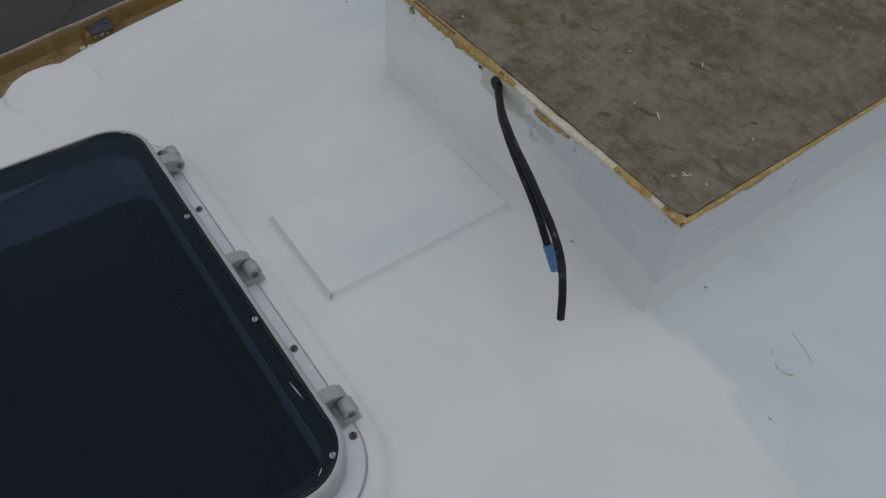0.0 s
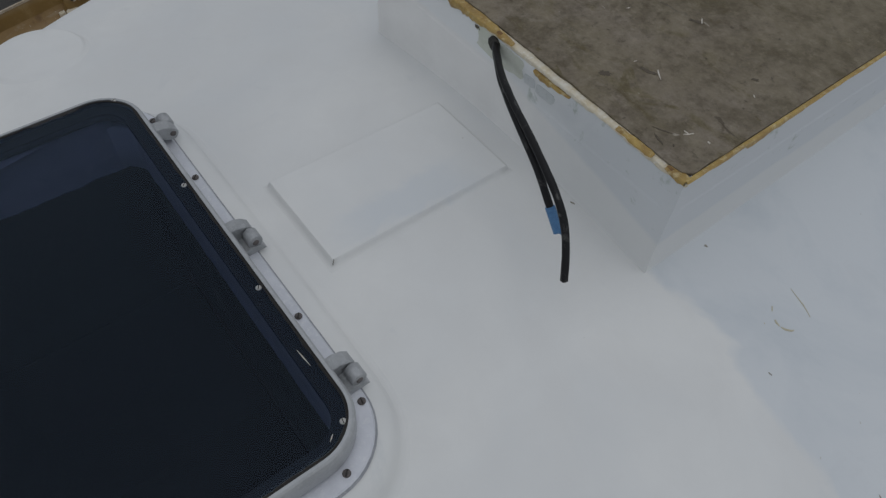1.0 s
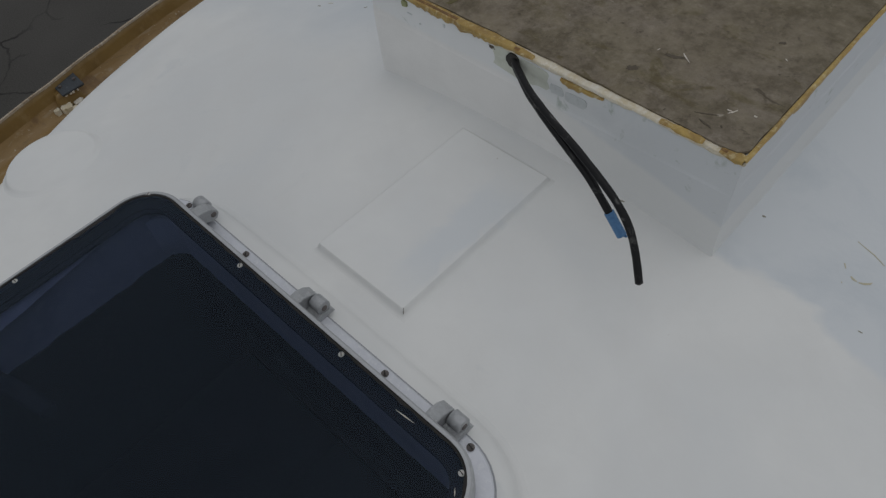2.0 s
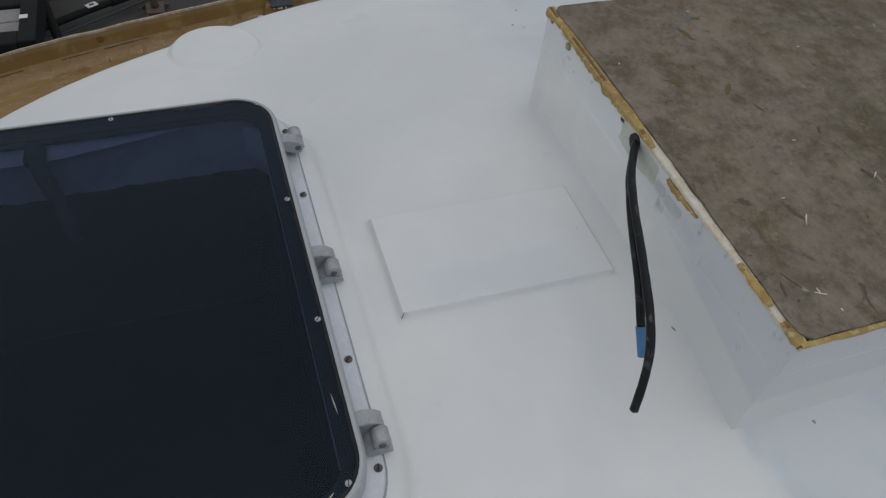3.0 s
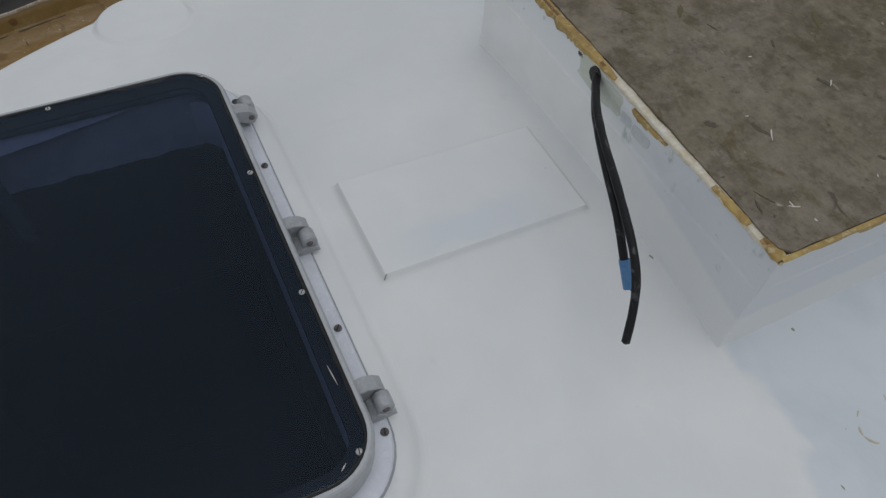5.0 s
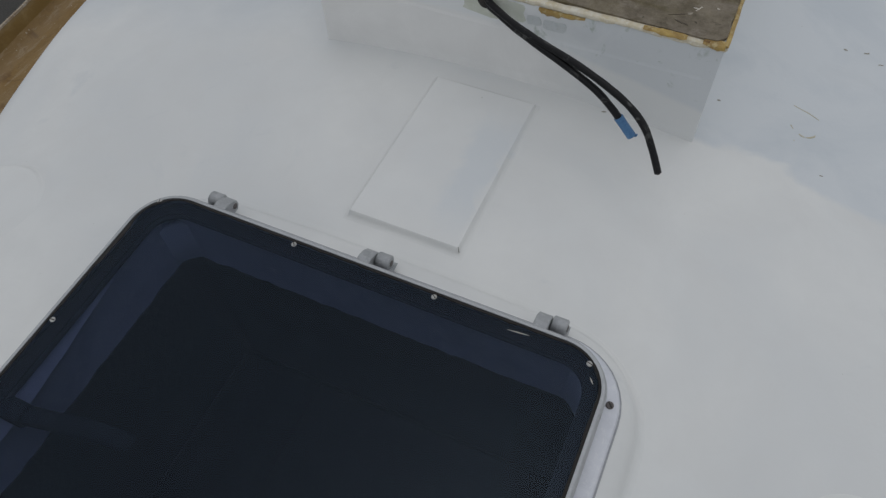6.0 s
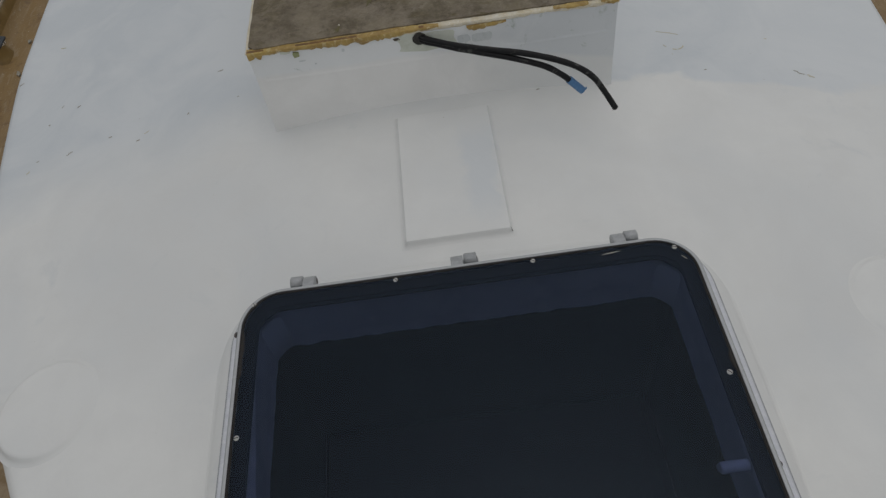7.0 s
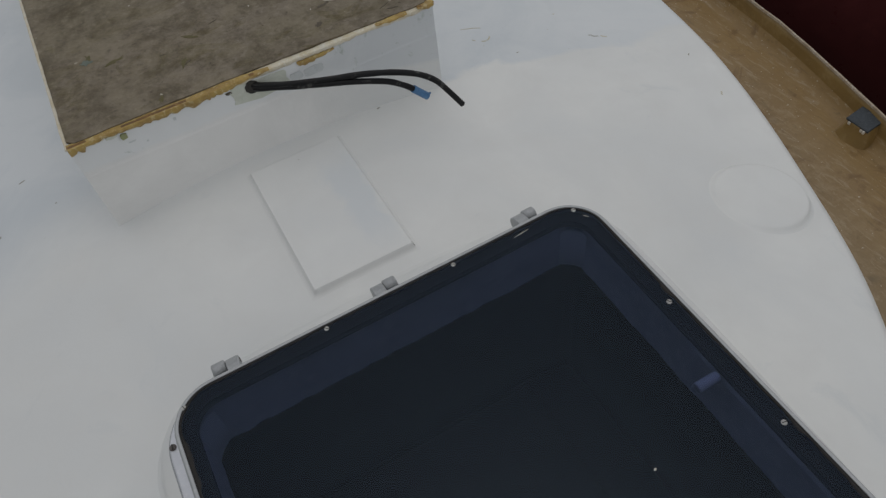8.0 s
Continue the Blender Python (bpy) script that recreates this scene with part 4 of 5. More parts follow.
def build_box():
    box = empty_thing("deck_box", (0, 0.9, 0.0), "long white-painted box with a bare weathered laminate top", "deck box")
    shift = Matrix.Translation((0, -0.9, 0))

    def bp(name, bm, mat, parent=None, label="", smooth=False):
        bm.transform(shift)
        return part(name, bm, mat, parent or box, label, smooth)

    t = 0.014

    def wall(p, q, inner):
        """A wall that follows the deck's camber at its foot."""
        n = 26
        outer = []
        for k in range(n + 1):
            f = k / n
            x, y = p[0] + (q[0] - p[0]) * f, p[1] + (q[1] - p[1]) * f
            z = deck_z(x, y) - 0.006
            sag = 0.0025 * math.sin(math.pi * f)
            out = Vector((-inner[0], -inner[1]))
            rows = []
            for zz, push in ((z, 0.0016), (z + 0.009, 0.0006), (z + 0.02, 0.0), (0.088, sag * 0.6), (0.092, sag * 0.6 - 0.0008), (BZ - 0.003, 0.0), (BZ, -0.003)):
                rows.append((x + out.x * push, y + out.y * push, zz))
            rows += [(x + inner[0] * t, y + inner[1] * t, BZ), (x + inner[0] * t, y + inner[1] * t, z)]
            outer.append(rows)
        return loft(outer, True, True)

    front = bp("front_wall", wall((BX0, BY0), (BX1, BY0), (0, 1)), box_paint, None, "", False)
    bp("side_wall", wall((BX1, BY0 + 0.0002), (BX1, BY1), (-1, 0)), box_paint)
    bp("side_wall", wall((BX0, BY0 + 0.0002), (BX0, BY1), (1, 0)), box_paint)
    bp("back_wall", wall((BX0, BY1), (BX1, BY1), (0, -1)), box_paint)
    # top: a thin warped laminate sheet
    nx, ny = 60, 100

    def sheet_z(x, y):
        return BZ + 0.0035 + 0.0010 * noise.noise(Vector((x * 9, y * 9, 0)))

    def setback(f):
        return lerp_table([(0, 0.0), (0.1, 0.002), (0.3, 0.004), (0.5, 0.004), (0.65, 0.003), (0.85, 0.002), (1, 0.0)], f)

    bm = bmesh.new()
    grid = [[bm.verts.new((BX0 + 0.002 + (BX1 - BX0 - 0.004) * i / nx + 0.0012 * noise.noise(Vector((j * 0.45, i * 0.1, 2))) * (i in (0, nx)), BY0 + 0.003 + (BY1 - BY0 - 0.006) * j / ny + (j == 0) * (setback(i / nx) + 0.0016 * noise.noise(Vector((i * 0.4, 0.0, 7)))), sheet_z(BX0 + (BX1 - BX0) * i / nx, BY0 + (BY1 - BY0) * j / ny))) for i in range(nx + 1)] for j in range(ny + 1)]
    for i, turn in ((0, 1), (nx, -1)):
        grid[0][i].co.x += turn * 0.0048
        grid[0][i].co.y += 0.0048
        grid[0][i + turn].co.y += 0.0012
    for j in range(ny):
        for i in range(nx):
            bm.faces.new((grid[j][i], grid[j][i + 1], grid[j + 1][i + 1], grid[j + 1][i]))
    r = bmesh.ops.extrude_face_region(bm, geom=bm.faces[:])
    for v in r["geom"]:
        if isinstance(v, bmesh.types.BMVert):
            v.co.z -= 0.0045
    top = bp("top_sheet", bm, raw_laminate, None, "weathered grey-brown bare laminate")

    # ragged filler squeezed out under the sheet's edge
    def bead(along, seed, mat, name, lo, hi, z_top, label, gaps, shape=None, lip=0.002):
        runs = []
        run = []
        n = 150
        for k in range(n + 1):
            f = k / n
            q = along(f)
            a = noise.noise(Vector((f * 9 + seed, 0, 0)))
            b = noise.noise(Vector((f * 34 + seed, 4, 0)))
            c = noise.noise(Vector((f * 90 + seed, 9, 0)))
            drop = lo + (hi - lo) * max(0.0, 0.35 + 0.6 * a + 0.35 * b + 0.2 * c)
            if shape is not None:
                drop = lerp_table(shape, f) * (1 + 0.6 * b + 0.5 * c)
            if drop < 0.0008 or gaps is not None and noise.noise(Vector((f * 6 + seed, 12, 0))) < gaps:
                if len(run) > 2:
                    runs.append(run)
                run = []
                continue
            x, y, ox, oy = q
            thick = 0.0022 + 0.0012 * b
            rim = min(lip, 0.002 + 0.0065 * min(1.0, drop / 0.006) * (0.8 + 0.5 * a))
            run.append([(x - ox * rim, y - oy * rim, z_top + 0.0008 if lip > 0.004 else z_top), (x + ox * thick * 0.4, y + oy * thick * 0.4, z_top), (x + ox * thick, y + oy * thick, z_top - 0.0010), (x + ox * (thick + 0.0006), y + oy * (thick + 0.0006), z_top - drop * 0.6), (x + ox * thick * 0.5, y + oy * thick * 0.5, z_top - drop), (x - ox * 0.002, y - oy * 0.002, z_top - drop)])
        if len(run) > 2:
            runs.append(run)
        for rn in runs:
            bp(name, loft(rn, True, True), mat, None, label)

    L = BX1 - BX0
    bead(lambda f: (BX0 + L * f, BY0 + 0.0005, 0, -1), 3.3, pale_filler, "pale_filler", 0.004, 0.010, BZ + 0.0003, "pale dried filler under the sheet", None, None, 0.0075)
    bead(lambda f: (BX0 + L * f, BY0 - 0.001, 0, -1), 7.7, filler, "amber_filler", 0.003, 0.016, BZ + 0.0015, "amber filler squeezed out under the sheet", None, [(0, 0.012), (0.03, 0.010), (0.08, 0.006), (0.15, 0.007), (0.22, 0.009), (0.30, 0.011), (0.38, 0.009), (0.45, 0.006), (0.50, 0.004), (0.53, 0.0), (0.82, 0.0), (0.835, 0.0028), (0.88, 0.004), (0.91, 0.003), (0.93, 0.0), (0.95, 0.0), (0.965, 0.005), (1.0, 0.008)], 0.0085)
    bead(lambda f: (BX0 + L * f, BY0 - 0.0005, 0, -1), 5.1, filler, "amber_filler", 0.003, 0.016, BZ - 0.0065, "amber filler blob below the pale band", None, [(0, 0.0), (0.585, 0.0), (0.60, 0.006), (0.625, 0.009), (0.65, 0.007), (0.69, 0.004), (0.71, 0.0), (1, 0.0)])
    bead(lambda f: (BX0 + L * f, BY0 + 0.0006, 0, -1), 2.2, rust_line, "resin_line", 0.001, 0.002, BZ + 0.0022, "thin rusty resin line along the sheet's edge", 0.0, [(0, 0.0028), (0.4, 0.0022), (0.5, 0.0004), (0.85, 0.0004), (0.9, 0.0014), (1, 0.0018)])
    D = BY1 - BY0
    bead(lambda f: (BX1 + 0.0005, BY0 + D * f, 1, 0), 1.9, filler, "amber_filler", 0.002, 0.008, BZ + 0.0022, "amber filler squeezed out under the sheet", None, [(0, 0.003), (0.03, 0.0025), (0.045, 0.006), (0.10, 0.009), (0.16, 0.007), (0.19, 0.0022), (0.24, 0.0011), (1, 0.0009)])
    bead(lambda f: (BX1, BY0 + D * f, 1, 0), 8.9, pale_filler, "pale_filler", 0.002, 0.006, BZ + 0.0008, "pale dried filler under the sheet", None, [(0, 0.006), (0.05, 0.005), (0.07, 0.0), (0.5, 0.0), (0.52, 0.003), (0.7, 0.002), (0.72, 0.0), (1, 0.0)])
    bead(lambda f: (BX0 - 0.0005, BY0 + D * f, -1, 0), 4.1, pale_filler, "pale_filler", 0.002, 0.006, BZ + 0.001, "pale dried filler under the sheet", -0.3)

    def smudge(cx, cz, w, h, mat, label, seed, proud=0.0012):
        n = 20
        ring = []
        for i in range(n):
            a = 2 * math.pi * i / n
            k = 1 + 0.28 * noise.noise(Vector((math.cos(a) * 1.6 + seed, math.sin(a) * 1.6, 0)))
            e = 0.55
            ring.append((cx + w / 2 * k * math.copysign(abs(math.cos(a)) ** e, math.cos(a)), cz + h / 2 * k * math.copysign(abs(math.sin(a)) ** e, math.sin(a))))
        def face(x, z):
            sag = 0.0015 * math.sin(math.pi * min(1.0, max(0.0, (x - BX0) / (BX1 - BX0))))
            return BY0 - sag * min(1.0, max(0.0, (BZ - 0.003 - z) / (BZ - 0.095))) - 0.00035 - (proud if proud > 0.002 else 0.0) * 0.4

        bm = loft([[(x, BY0 + 0.002, z) for x, z in ring], [(x, face(x, z), z) for x, z in ring]], True, True)
        bp("bare_patch", bm, mat, front, label)

    smudge(-0.008, 0.1185, 0.086, 0.030, olive_primer, "bare greenish patch round the cable hole", 1)
    smudge(0.048, 0.1130, 0.017, 0.013, grey_primer, "sanded grey patch", 2)
    smudge(0.074, 0.1115, 0.034, 0.014, grey_primer, "sanded grey patch", 3, 0.0008)
    smudge(-0.128, 0.1232, 0.004, 0.005, grey_primer, "small dark chip", 4)
    smudge(-0.190, 0.1152, 0.009, 0.0018, grey_primer, "small dark chip", 5)
    smudge(-0.172, 0.1072, 0.003, 0.002, grey_primer, "small dark chip", 6)
    smudge(-0.049, 0.1277, 0.009, 0.0045, dark_stain, "small dark chip", 8)
    smudge(-0.196, 0.1282, 0.009, 0.008, green_drip, "dark green drip", 9, 0.006)
    smudge(-0.210, 0.1352, 0.014, 0.005, olive_primer, "greenish smear in the filler", 11, 0.007)
    # rim of the cable hole
    ring = lambda r, y: [(-0.016 + r * (1 + 0.22 * noise.noise(Vector((i * 0.7, 2, 0)))) * math.cos(2 * math.pi * i / 20), y, 0.1242 + r * math.sin(2 * math.pi * i / 20)) for i in range(20)]
    bp("cable_hole", loft([ring(0.0100, BY0 + 0.001), ring(0.0100, BY0 - 0.0024), ring(0.0070, BY0 - 0.0028)], False, True), slot_black, front, "ragged dark cable hole")

    # stains and stuck chips on the sheet
    def top_mark(cx, cy, w, h, turn, mat, seed, label, thick=0.0008):
        n = 30
        ring = []
        ca, sa = math.cos(radians(turn)), math.sin(radians(turn))
        for i in range(n):
            a = 2 * math.pi * i / n
            k = 0.8 + 0.75 * noise.noise(Vector((math.cos(a) * 1.8 + seed, math.sin(a) * 1.8, 3))) + 0.35 * noise.noise(Vector((math.cos(a) * 5 + seed, math.sin(a) * 5, 7)))
            x, y = w / 2 * k * math.cos(a), h / 2 * k * math.sin(a)
            ring.append((cx + x * ca - y * sa, cy + x * sa + y * ca))
        bm = loft([[(x, y, BZ + 0.001) for x, y in ring], [(x, y, sheet_z(x, y) + thick) for x, y in ring]], True, True)
        bp("stain", bm, mat, top, label)

    marks = [(-0.205, 0.558, 0.020, 0.015, 30, verdigris), (-0.200, 0.566, 0.022, 0.008, 100, green_stain), (-0.169, 0.534, 0.034, 0.010, 15, green_stain), (-0.083, 0.469, 0.024, 0.010, 60, green_stain),
             (-0.058, 0.526, 0.026, 0.007, -35, green_stain), (-0.132, 0.408, 0.020, 0.007, 70, green_stain), (-0.018, 0.541, 0.018, 0.002, 15, dark_stain), (0.110, 0.434, 0.014, 0.010, 40, dark_stain),
             (0.136, 0.478, 0.026, 0.006, 15, dark_stain), (0.147, 0.484, 0.020, 0.0016, -35, white_chip), (0.105, 0.594, 0.024, 0.006, 20, dark_stain), (0.110, 0.600, 0.014, 0.0018, -50, white_chip),
             (0.210, 0.420, 0.022, 0.0022, 25, dark_stain), (0.216, 0.407, 0.016, 0.003, -20, dark_stain), (0.230, 0.439, 0.013, 0.0016, 60, white_chip), (0.226, 0.438, 0.009, 0.0014, 0, white_chip),
             (0.016, 0.669, 0.050, 0.008, -25, green_stain), (0.2155, 0.566, 0.009, 0.005, 10, dark_stain), (0.0335, 0.586, 0.020, 0.004, -30, dark_stain), (-0.0765, 0.467, 0.010, 0.003, 30, dark_stain)]
    rnd = random.Random(11)
    for k in range(30):
        pale = rnd.random() < 0.4
        marks.append((rnd.uniform(-0.25, 0.25), rnd.uniform(0.40, 1.0), rnd.uniform(0.003, 0.006), rnd.uniform(0.0012, 0.0028), rnd.uniform(0, 180), white_chip if pale else dark_stain))
    for k, (x, y, w, h, turn, mat) in enumerate(marks):
        top_mark(x, y, w, h, turn, mat, k * 2.7, "dried stain" if mat is not white_chip else "pale stuck chip", 0.00025 + 0.00004 * (k % 7))


build_box()


# ---- the two cables ----
def build_cables():
    long_pts = [(-0.0161, 0.4050, 0.1249), (-0.0131, 0.3857, 0.1259), (0.0116, 0.3676, 0.1262), (0.0401, 0.3508, 0.1265), (0.0815, 0.3327, 0.1262), (0.1222, 0.3175, 0.1248), (0.1610, 0.3049, 0.1181), (0.1935, 0.2958, 0.1060), (0.2165, 0.2881, 0.0895), (0.2325, 0.2805, 0.0666), (0.2473, 0.2699, 0.0425)]
    a = mesh_object("cable", tube(long_pts, 0.0043, 12, 0.08, 1), cable_skin, smooth=True)
    tagged(a, "long stiff black cable hanging out of the box", "cable", "loose cables")
    part("core", tube([(0.2471, 0.2700, 0.0430), (0.2478, 0.2696, 0.0415)], 0.0026, 8), dark_steel, a, "cut dark end", True)
    short_pts = [(-0.0170, 0.4050, 0.1190), (-0.0131, 0.3864, 0.1197), (0.0090, 0.3695, 0.1218), (0.0352, 0.3524, 0.1223), (0.0700, 0.3355, 0.1208), (0.1100, 0.3193, 0.1169), (0.1516, 0.3062, 0.1060), (0.1743, 0.3000, 0.0923), (0.1864, 0.2982, 0.0810), (0.1953, 0.2976, 0.0713)]
    b = mesh_object("cable", tube(short_pts, 0.0043, 12, 0.08, 2), cable_skin, smooth=True)
    tagged(b, "shorter black cable with blue tape on its end", "cable", "loose cables")
    tape = part("tape", tube([(0.1853, 0.2983, 0.0823), (0.1953, 0.2976, 0.0711), (0.2050, 0.2970, 0.0603)], 0.0056, 12, 0.12, 3), blue_tape, b, "blue tape wrapped round the end", True)
    part("tape_end", tube([(0.2050, 0.2970, 0.0613), (0.2095, 0.2975, 0.0618), (0.2105, 0.2980, 0.0643)], 0.0012, 6), blue_tape, tape)


build_cables()


# ---- marks on the deck ----
def deck_mark(points, width, mat, label, seed=0):
    """A thin scuff along a short line on the deck."""
    bm = bmesh.new()
    rows = []
    for i, (x, y) in enumerate(points):
        q = points[min(i + 1, len(points) - 1)]
        p = points[max(i - 1, 0)]
        d = Vector((q[0] - p[0], q[1] - p[1])).normalized()
        w = width * (0.35 + 0.65 * math.sin(math.pi * (i + 0.4) / (len(points) - 0.2))) * (1 + 0.4 * noise.noise(Vector((i * 1.7, seed, 0))))
        a, b = (x - d.y * w / 2, y + d.x * w / 2), (x + d.y * w / 2, y - d.x * w / 2)
        rows.append([(a[0], a[1], deck_z(*a) - 0.001), (a[0], a[1], deck_z(*a) + 0.0005), (b[0], b[1], deck_z(*b) + 0.0005), (b[0], b[1], deck_z(*b) - 0.001)])
    ob = mesh_object("deck_scuff", loft(rows, True, True), mat)
    tagged(ob, label, "scuff mark", "scuffs on the deck")


for k, (pts, w) in enumerate((([(0.385, 0.486), (0.389, 0.481)], 0.0016), ([(0.398, 0.4755), (0.402, 0.474), (0.406, 0.474)], 0.0026), ([(0.408, 0.4745), (0.413, 0.477), (0.418, 0.482), (0.419, 0.485)], 0.0022), ([(0.383, 0.524), (0.394, 0.522), (0.405, 0.5205), (0.414, 0.5175), (0.4195, 0.5155)], 0.0011), ([(0.3935, 0.4615), (0.3945, 0.4605)], 0.0014))):
    deck_mark(pts, w, yellow_scuff, "yellowish curved scuff on the white paint", k)
short = [(-0.387, 0.597, 10, 0.013), (-0.438, 0.502, 60, 0.006), (-0.530, 0.472, 5, 0.006), (-0.516, 0.487, 20, 0.009), (-0.674, 0.496, 35, 0.011), (-0.689, 0.631, 35, 0.008), (-0.728, 0.648, 60, 0.007), (-0.753, 0.477, 60, 0.008), (-0.592, 0.506, 10, 0.006),
         (0.437, 0.420, 10, 0.004), (0.595, 0.415, -40, 0.016), (0.612, 0.406, -40, 0.012), (0.487, 0.677, 30, 0.009), (0.465, 0.690, 40, 0.010), (0.435, 0.679, 0, 0.006), (0.573, 0.508, 0, 0.004), (0.1545, 0.3805, 20, 0.005), (0.287, 0.477, 20, 0.004), (0.717, 0.295, 45, 0.008), (0.686, 0.179, 60, 0.010),
         (-0.744, 0.601, 40, 0.004), (-0.740, 0.501, 30, 0.005), (-0.858, 0.772, 35, 0.009), (-0.786, 0.863, -15, 0.012), (-0.344, 0.506, 20, 0.003)]
for k, (x, y, turn, ln) in enumerate(short):
    c, s = math.cos(radians(turn)) * ln / 2, math.sin(radians(turn)) * ln / 2
    pts = [(x + c * f + 0.15 * ln * math.sin(f * 4 + k), y + s * f) for f in (-1, -0.5, 0, 0.5, 1)]
    deck_mark(pts, 0.0014 + 0.0006 * (k % 3), brown_chip if k % 4 != 3 else yellow_scuff, "small dark chip in the white paint" if k % 4 != 3 else "small yellowish chip in the white paint", k)


# ---- fittings on the toe rails ----
def build_chock(sign, y, label, torn=False):
    """A plate of blue-grey metal let into the rail on a pedestal of filler."""
    x = CENTRE + sign * (smooth_table(RAIL, y) - (0.021 if sign > 0 else 0.012))
    base = empty_thing("rail_fitting", (x, y, SIDE_Z + 0.004), label, "fitting", "rail fittings")
    bm = bmesh.new()
    block(bm, -0.019, 0.021, -0.025, 0.025, 0.0, 0.006, 0.0015)
    bm.transform(Matrix.Translation((0.001 * sign, 0.014 if sign < 0 else 0.0, 0.036)) @ Matrix.Rotation(radians(-sign * 14), 4, "Y"))
    part("plate", bm, grey_fitting, base)
    # pedestal: widening foot with an uneven skirt
    loops = []
    tall = ((0.037, 0.018, 0.025), (0.031, 0.020, 0.028), (0.020, 0.021, 0.029), (0.008, 0.024, 0.032), (-0.006, 0.030, 0.038))
    low = ((0.036, 0.012, 0.022), (0.026, 0.014, 0.024), (0.015, 0.016, 0.026), (0.007, 0.019, 0.030), (-0.006, 0.023, 0.034))
    for z, hx, hy in low if torn else tall:
        ring = []
        for i in range(36):
            a = 2 * math.pi * i / 36
            d = Vector((math.cos(a), math.sin(a), z * 40 + sign))
            k = 1 + (0.30 if torn else 0.12) * noise.noise(d * 1.7) + (0.16 if torn else 0.05) * noise.noise(d * 5)
            px = math.copysign(abs(math.cos(a)) ** 0.7, math.cos(a)) * hx * k
            py = math.copysign(abs(math.sin(a)) ** 0.7, math.sin(a)) * hy * k
            ring.append((px, py, z))
        loops.append(ring)
    part("bedding", loft(loops, True, False), rail_laminate, base, "torn filler bedding", True)
    rnd = random.Random(3 + sign)
    for _ in range(7 if sign > 0 else 4):
        px, py = -sign * rnd.uniform(0.014, 0.020), rnd.uniform(-0.022, 0.024)
        bm = bmesh.new()
        e = rnd.uniform(0.0012, 0.003)
        block(bm, px - 0.002, px + 0.002, py - e, py + e, 0.028, 0.033 + rnd.uniform(0, 0.002), 0.0007)
        part("filler_crumb", bm, white_chip, base)
    if torn:
        for k, (px, py, w, h) in enumerate(((0.020, -0.016, 0.020, 0.028), (0.024, 0.010, 0.014, 0.022), (0.034, -0.004, 0.012, 0.016), (0.030, 0.034, 0.008, 0.018), (0.016, -0.036, 0.010, 0.014))):
            ring = []
            for i in range(22):
                a = 2 * math.pi * i / 22
                f = 0.8 + 0.5 * noise.noise(Vector((math.cos(a) * 1.9 + k * 3, math.sin(a) * 1.9, 1))) + 0.35 * noise.noise(Vector((math.cos(a) * 5 + k, math.sin(a) * 5, 4)))
                ring.append((px + w / 2 * f * math.cos(a), py + h / 2 * f * math.sin(a)))
            part("filler_flake", loft([[(u, v, -0.006) for u, v in ring], [(u, v, 0.008 + 0.25 * max(0.0, 0.034 - u)) for u, v in ring]], True, True), white_chip if k % 2 else pale_filler, base, "torn white flake of filler")
    if sign < 0:
        for yy in (-0.002, 0.030):
            bm = knuckle(-0.0035, 0.0035, 0, 0, 0.0035)
            bm.transform(Matrix.Translation((0.0, yy, 0.0425)) @ Matrix.Rotation(radians(90), 4, "Y"))
            part("bolt", bm, dark_steel, base)


build_chock(-1, 0.117, "blue-grey rail fitting in torn pale filler on the bare rail", True)
build_chock(-1, 1.165, "blue-grey rail fitting in brown filler on the bare rail")
build_chock(1, 0.10, "blue-grey rail fitting in brown filler on the bare rail")


def side_patch(x, y, w, h, turn, mat, label, seed):
    """A thin irregular patch lying on the bare side deck."""
    ring = []
    ca, sa = math.cos(radians(turn)), math.sin(radians(turn))
    for i in range(28):
        a = 2 * math.pi * i / 28
        k = 0.85 + 0.5 * noise.noise(Vector((math.cos(a) * 1.7 + seed, math.sin(a) * 1.7, 3))) + 0.3 * noise.noise(Vector((math.cos(a) * 5 + seed, math.sin(a) * 5, 7)))
        px, py = w / 2 * k * math.cos(a), h / 2 * k * math.sin(a)
        ring.append((px * ca - py * sa, px * sa + py * ca))
    ob = mesh_object("side_deck_patch", loft([[(px, py, -0.006) for px, py in ring], [(px, py, 0.0032 + 0.0006 * math.sin(px * 90)) for px, py in ring]], True, True), mat)
    ob.location = (x, y, SIDE_Z + 0.001)
    tagged(ob, label, "deck patch", "patches on the side deck")


side_patch(-1.030, 0.045, 0.016, 0.034, 12, pale_filler, "torn pale patch in the bare laminate", 1)
side_patch(-1.034, 0.082, 0.012, 0.026, 30, white_chip, "torn pale patch in the bare laminate", 4)
side_patch(-1.000, 0.020, 0.008, 0.030, 20, white_chip, "scraped pale patch in the bare laminate", 9)
side_patch(-0.985, 0.165, 0.012, 0.022, -20, pale_filler, "torn pale patch in the bare laminate", 12)
side_patch(-1.070, 1.225, 0.010, 0.018, 10, brown_chip, "torn pale patch in the bare laminate", 15)
side_patch(-1.060, 1.085, 0.010, 0.026, 25, brown_chip, "scraped pale patch in the bare laminate", 18)
side_patch(-0.940, -0.330, 0.0028, 0.040, 9, dark_stain, "thin dark crack in the bare laminate", 2)
side_patch(-0.930, -0.244, 0.040, 0.0026, 5, dark_stain, "thin dark crack in the bare laminate", 3)
side_patch(-0.875, -0.470, 0.0022, 0.050, 12, dark_stain, "thin dark crack in the bare laminate", 6)


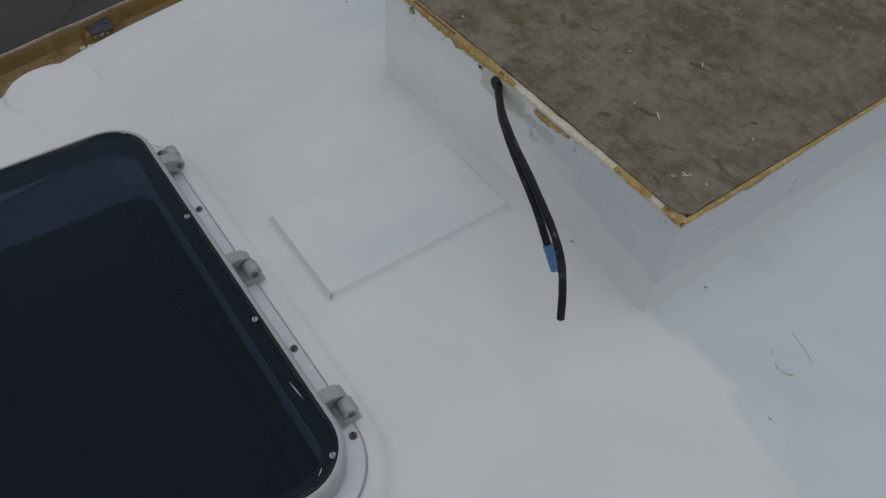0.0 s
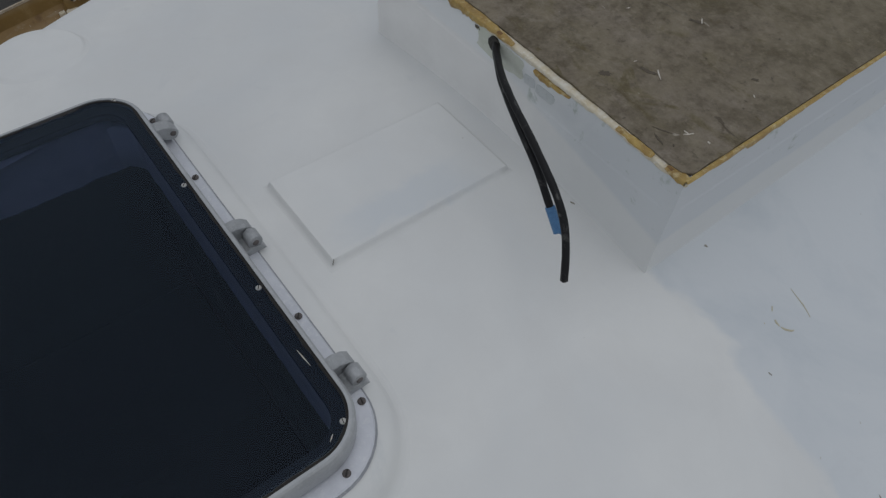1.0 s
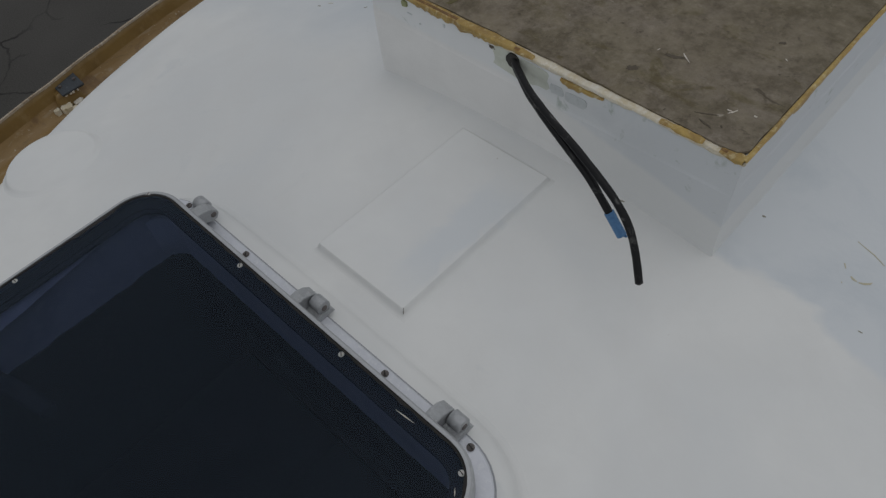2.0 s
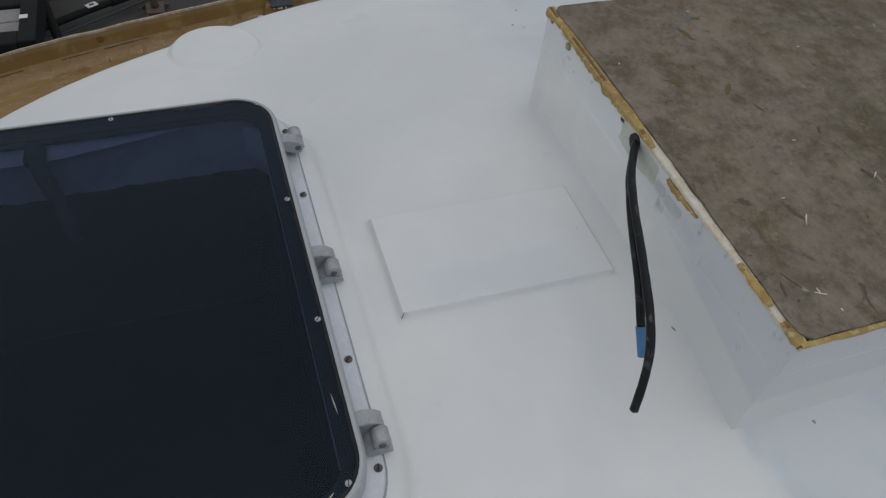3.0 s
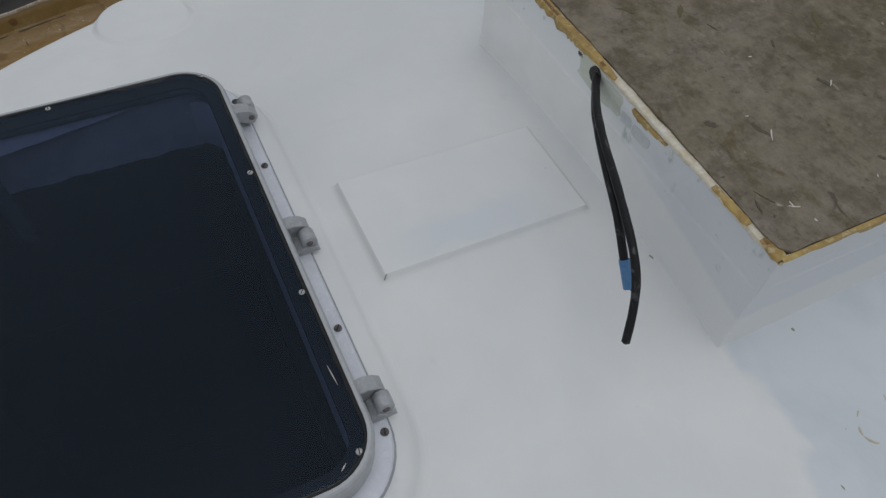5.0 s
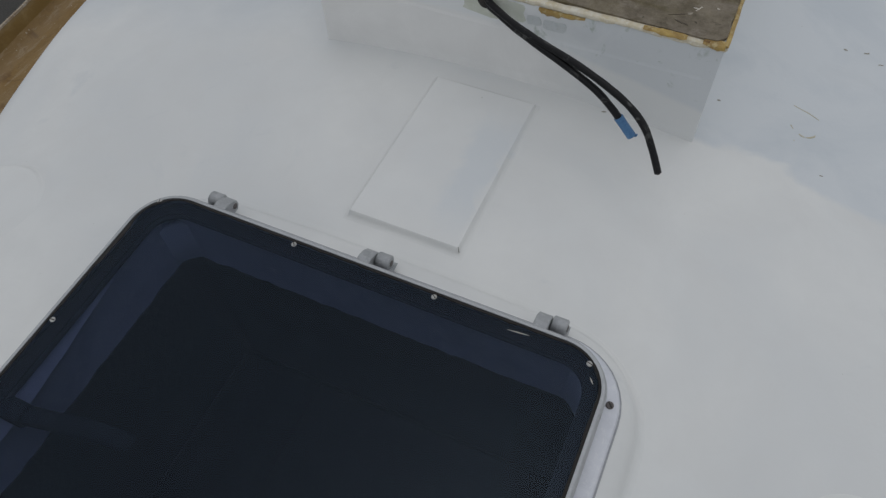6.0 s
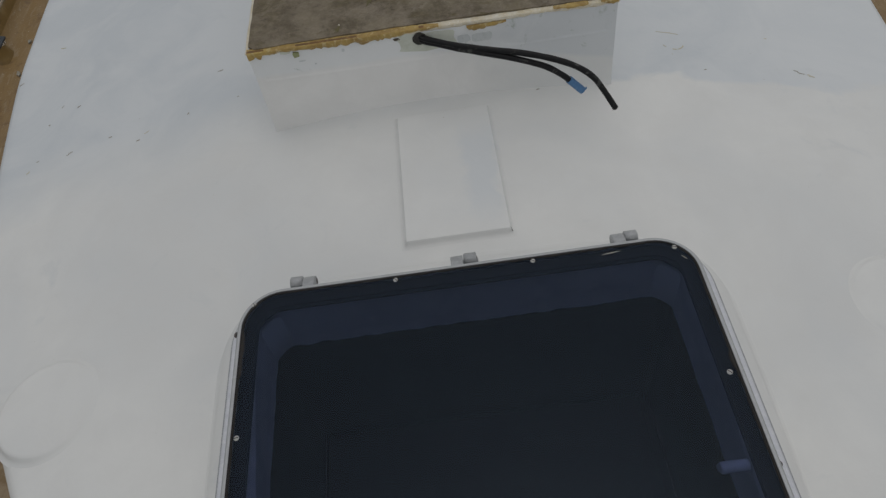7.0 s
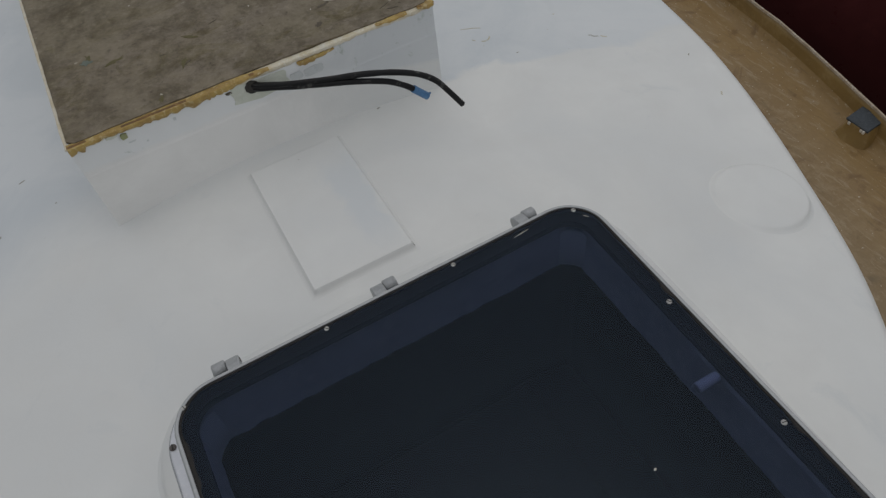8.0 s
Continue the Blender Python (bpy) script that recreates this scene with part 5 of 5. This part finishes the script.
def rail_crack(y0, y1, radius, seed):
    """A dark split where the port rail meets the side deck."""
    pts = []
    for k in range(9):
        y = y0 + (y1 - y0) * k / 8
        pts.append((CENTRE - smooth_table(RAIL, y) + 0.0085 + 0.0010 * noise.noise(Vector((y * 40, seed, 0))), y, SIDE_Z + 0.0215))
    ob = mesh_object("rail_crack", tube(pts, radius, 6, 0.5, seed), dark_stain)
    tagged(ob, "dark split along the foot of the bare rail", "crack", "splits along the rail")


rail_crack(-0.475, -0.40, 0.0012, 1)
rail_crack(-0.33, -0.27, 0.0010, 2)
rail_crack(-0.25, -0.16, 0.0013, 3)


def build_rail_stain():
    y = -0.252
    x = CENTRE - smooth_table(RAIL, y) + 0.0055
    ring = lambda r, d: [(x + d, y + r * math.cos(2 * math.pi * k / 20), -0.258 + r * math.sin(2 * math.pi * k / 20)) for k in range(20)]
    ob = mesh_object("rail_plug", loft([ring(0.0075, -0.003), ring(0.0075, 0.0006), ring(0.0060, 0.0010)], True, True), rust_line)
    tagged(ob, "round brown filler plug in the bare rail", "plug")


build_rail_stain()


# ---- in the yard beside the boat ----
def build_trailer():
    ob = empty_thing("flatbed_trailer", (-4.50, -1.905, -2.5), "black steel trailer with weathered grey deck planks", "trailer")
    xs = [0.66 - 0.152 * k for k in range(9)]
    for k, x in enumerate(xs):
        if k == 2:
            continue
        bm = bmesh.new()
        block(bm, x - 0.142, x, -1.3, 0.80, 0.48, 0.52, 0.006)
        part("plank", bm, grey_wood, ob)
    for a, b, c, d, lo, hi in ((-0.75, 0.80, 0.80, 0.90, 0.40, 0.56), (-0.75, 0.80, -1.4, -1.3, 0.40, 0.56), (0.66, 0.80, -1.3, 0.80, 0.40, 0.55), (0.215, 0.350, -1.3, 0.80, 0.40, 0.535), (-0.85, -0.75, -1.4, 0.90, 0.40, 0.56)):
        bm = bmesh.new()
        block(bm, a, b, c, d, lo, hi, 0.01)
        part("rail", bm, black_paint, ob)
    bm = tube([(0.05, 0.86, 0.55), (0.30, 0.92, 0.30), (0.62, 1.0, 0.05)], 0.03, 8)
    part("brace", bm, black_paint, ob, "", True)
    bm = bmesh.new()
    block(bm, 0.515, 0.555, 0.802, 0.850, 0.555, 0.563, 0.001)
    part("tag", bm, white_label, ob, "small white tag")
    for sx in (-0.95, 0.95):
        bm = knuckle(-0.09, 0.09, 0, 0.28, 0.28)
        bm.transform(Matrix.Translation((sx, -1.0, 0)))
        part("wheel", bm, black_paint, ob, "", True)


build_trailer()


def build_pole():
    ob = empty_thing("black_pole", (-4.77, -0.855, -2.5), "long black pole with a white label lying on the asphalt", "pole")
    part("shaft", tube([(0.22, -0.36, 0.09), (0.0, 0.0, 0.09), (-0.24, 0.42, 0.09), (-0.53, 0.735, 0.09)], 0.027, 10), black_paint, ob, "", True)
    part("tube_end", tube([(-0.10, 0.17, 0.09), (-0.24, 0.43, 0.09)], 0.038, 10), black_plastic, ob, "", True)
    part("wire", tube([(0.28, -0.30, 0.05), (0.08, 0.04, 0.05), (-0.2, 0.5, 0.05)], 0.008, 6), grey_fitting, ob, "", True)
    bm = bmesh.new()
    block(bm, -0.026, 0.026, -0.040, 0.040, 0, 0.006, 0.001)
    bm.transform(Matrix.Translation((-0.03, 0.05, 0.116)) @ Matrix.Rotation(radians(30), 4, "Z"))
    plate = part("label_plate", bm, white_label, ob, "white label")
    bm = bmesh.new()
    block(bm, -0.009, 0.009, -0.018, 0.018, 0.005, 0.008)
    bm.transform(Matrix.Translation((-0.03, 0.05, 0.116)) @ Matrix.Rotation(radians(30), 4, "Z"))
    part("dark_bar", bm, black_paint, plate)


build_pole()


def build_stand():
    ob = empty_thing("jack_stand", (-4.78, -0.375, -2.5), "short rusty steel jack stand on the asphalt", "stand")
    bm = bmesh.new()
    block(bm, -0.075, 0.075, -0.065, 0.065, 0.05, 0.065, 0.004)
    part("base_plate", bm, rusty_steel, ob)
    for sx, sy in ((-1, -1), (-1, 1), (1, -1), (1, 1)):
        part("foot", tube([(sx * 0.11, sy * 0.09, 0.012), (sx * 0.06, sy * 0.05, 0.055)], 0.012, 8), rusty_steel, ob, "", True)
    part("post", tube([(-0.01, 0.0, 0.06), (-0.01, 0.0, 0.42)], 0.030, 12), rusty_steel, ob, "", True)
    bm = bmesh.new()
    block(bm, -0.055, 0.035, -0.05, 0.05, 0.42, 0.44, 0.003)
    part("head_plate", bm, rusty_steel, ob)


build_stand()


def build_neighbour():
    """A neighbouring boat's topsides: a long flared hull with a rub rail and a deck."""
    ob = empty_thing("neighbour_boat", (3.3, 2.0, -2.5), "dark maroon hull of a boat standing alongside", "boat")
    loops = []
    for k in range(33):
        f = k / 32
        y = -4.5 + 9.0 * f
        b = 1.35 * (1 - abs(2 * f - 1) ** 3.0) + 0.03
        ring = []
        for s, z in ((-0.15, 0.5), (-0.62, 0.75), (-0.88, 1.15), (-0.98, 1.6), (-1.0, 1.95), (-0.97, 2.0), (0.97, 2.0), (1.0, 1.95), (0.98, 1.6), (0.88, 1.15), (0.62, 0.75), (0.15, 0.5)):
            ring.append((s * b, y, z + 0.10 * (2 * f - 1) ** 2))
        loops.append(ring)
    part("hull", loft(loops, True, True), maroon, ob, "", True)
    bm = bmesh.new()
    block(bm, -0.2, 0.2, -2.2, 2.2, 0.0, 0.56, 0.02)
    part("keel", bm, maroon, ob)


build_neighbour()
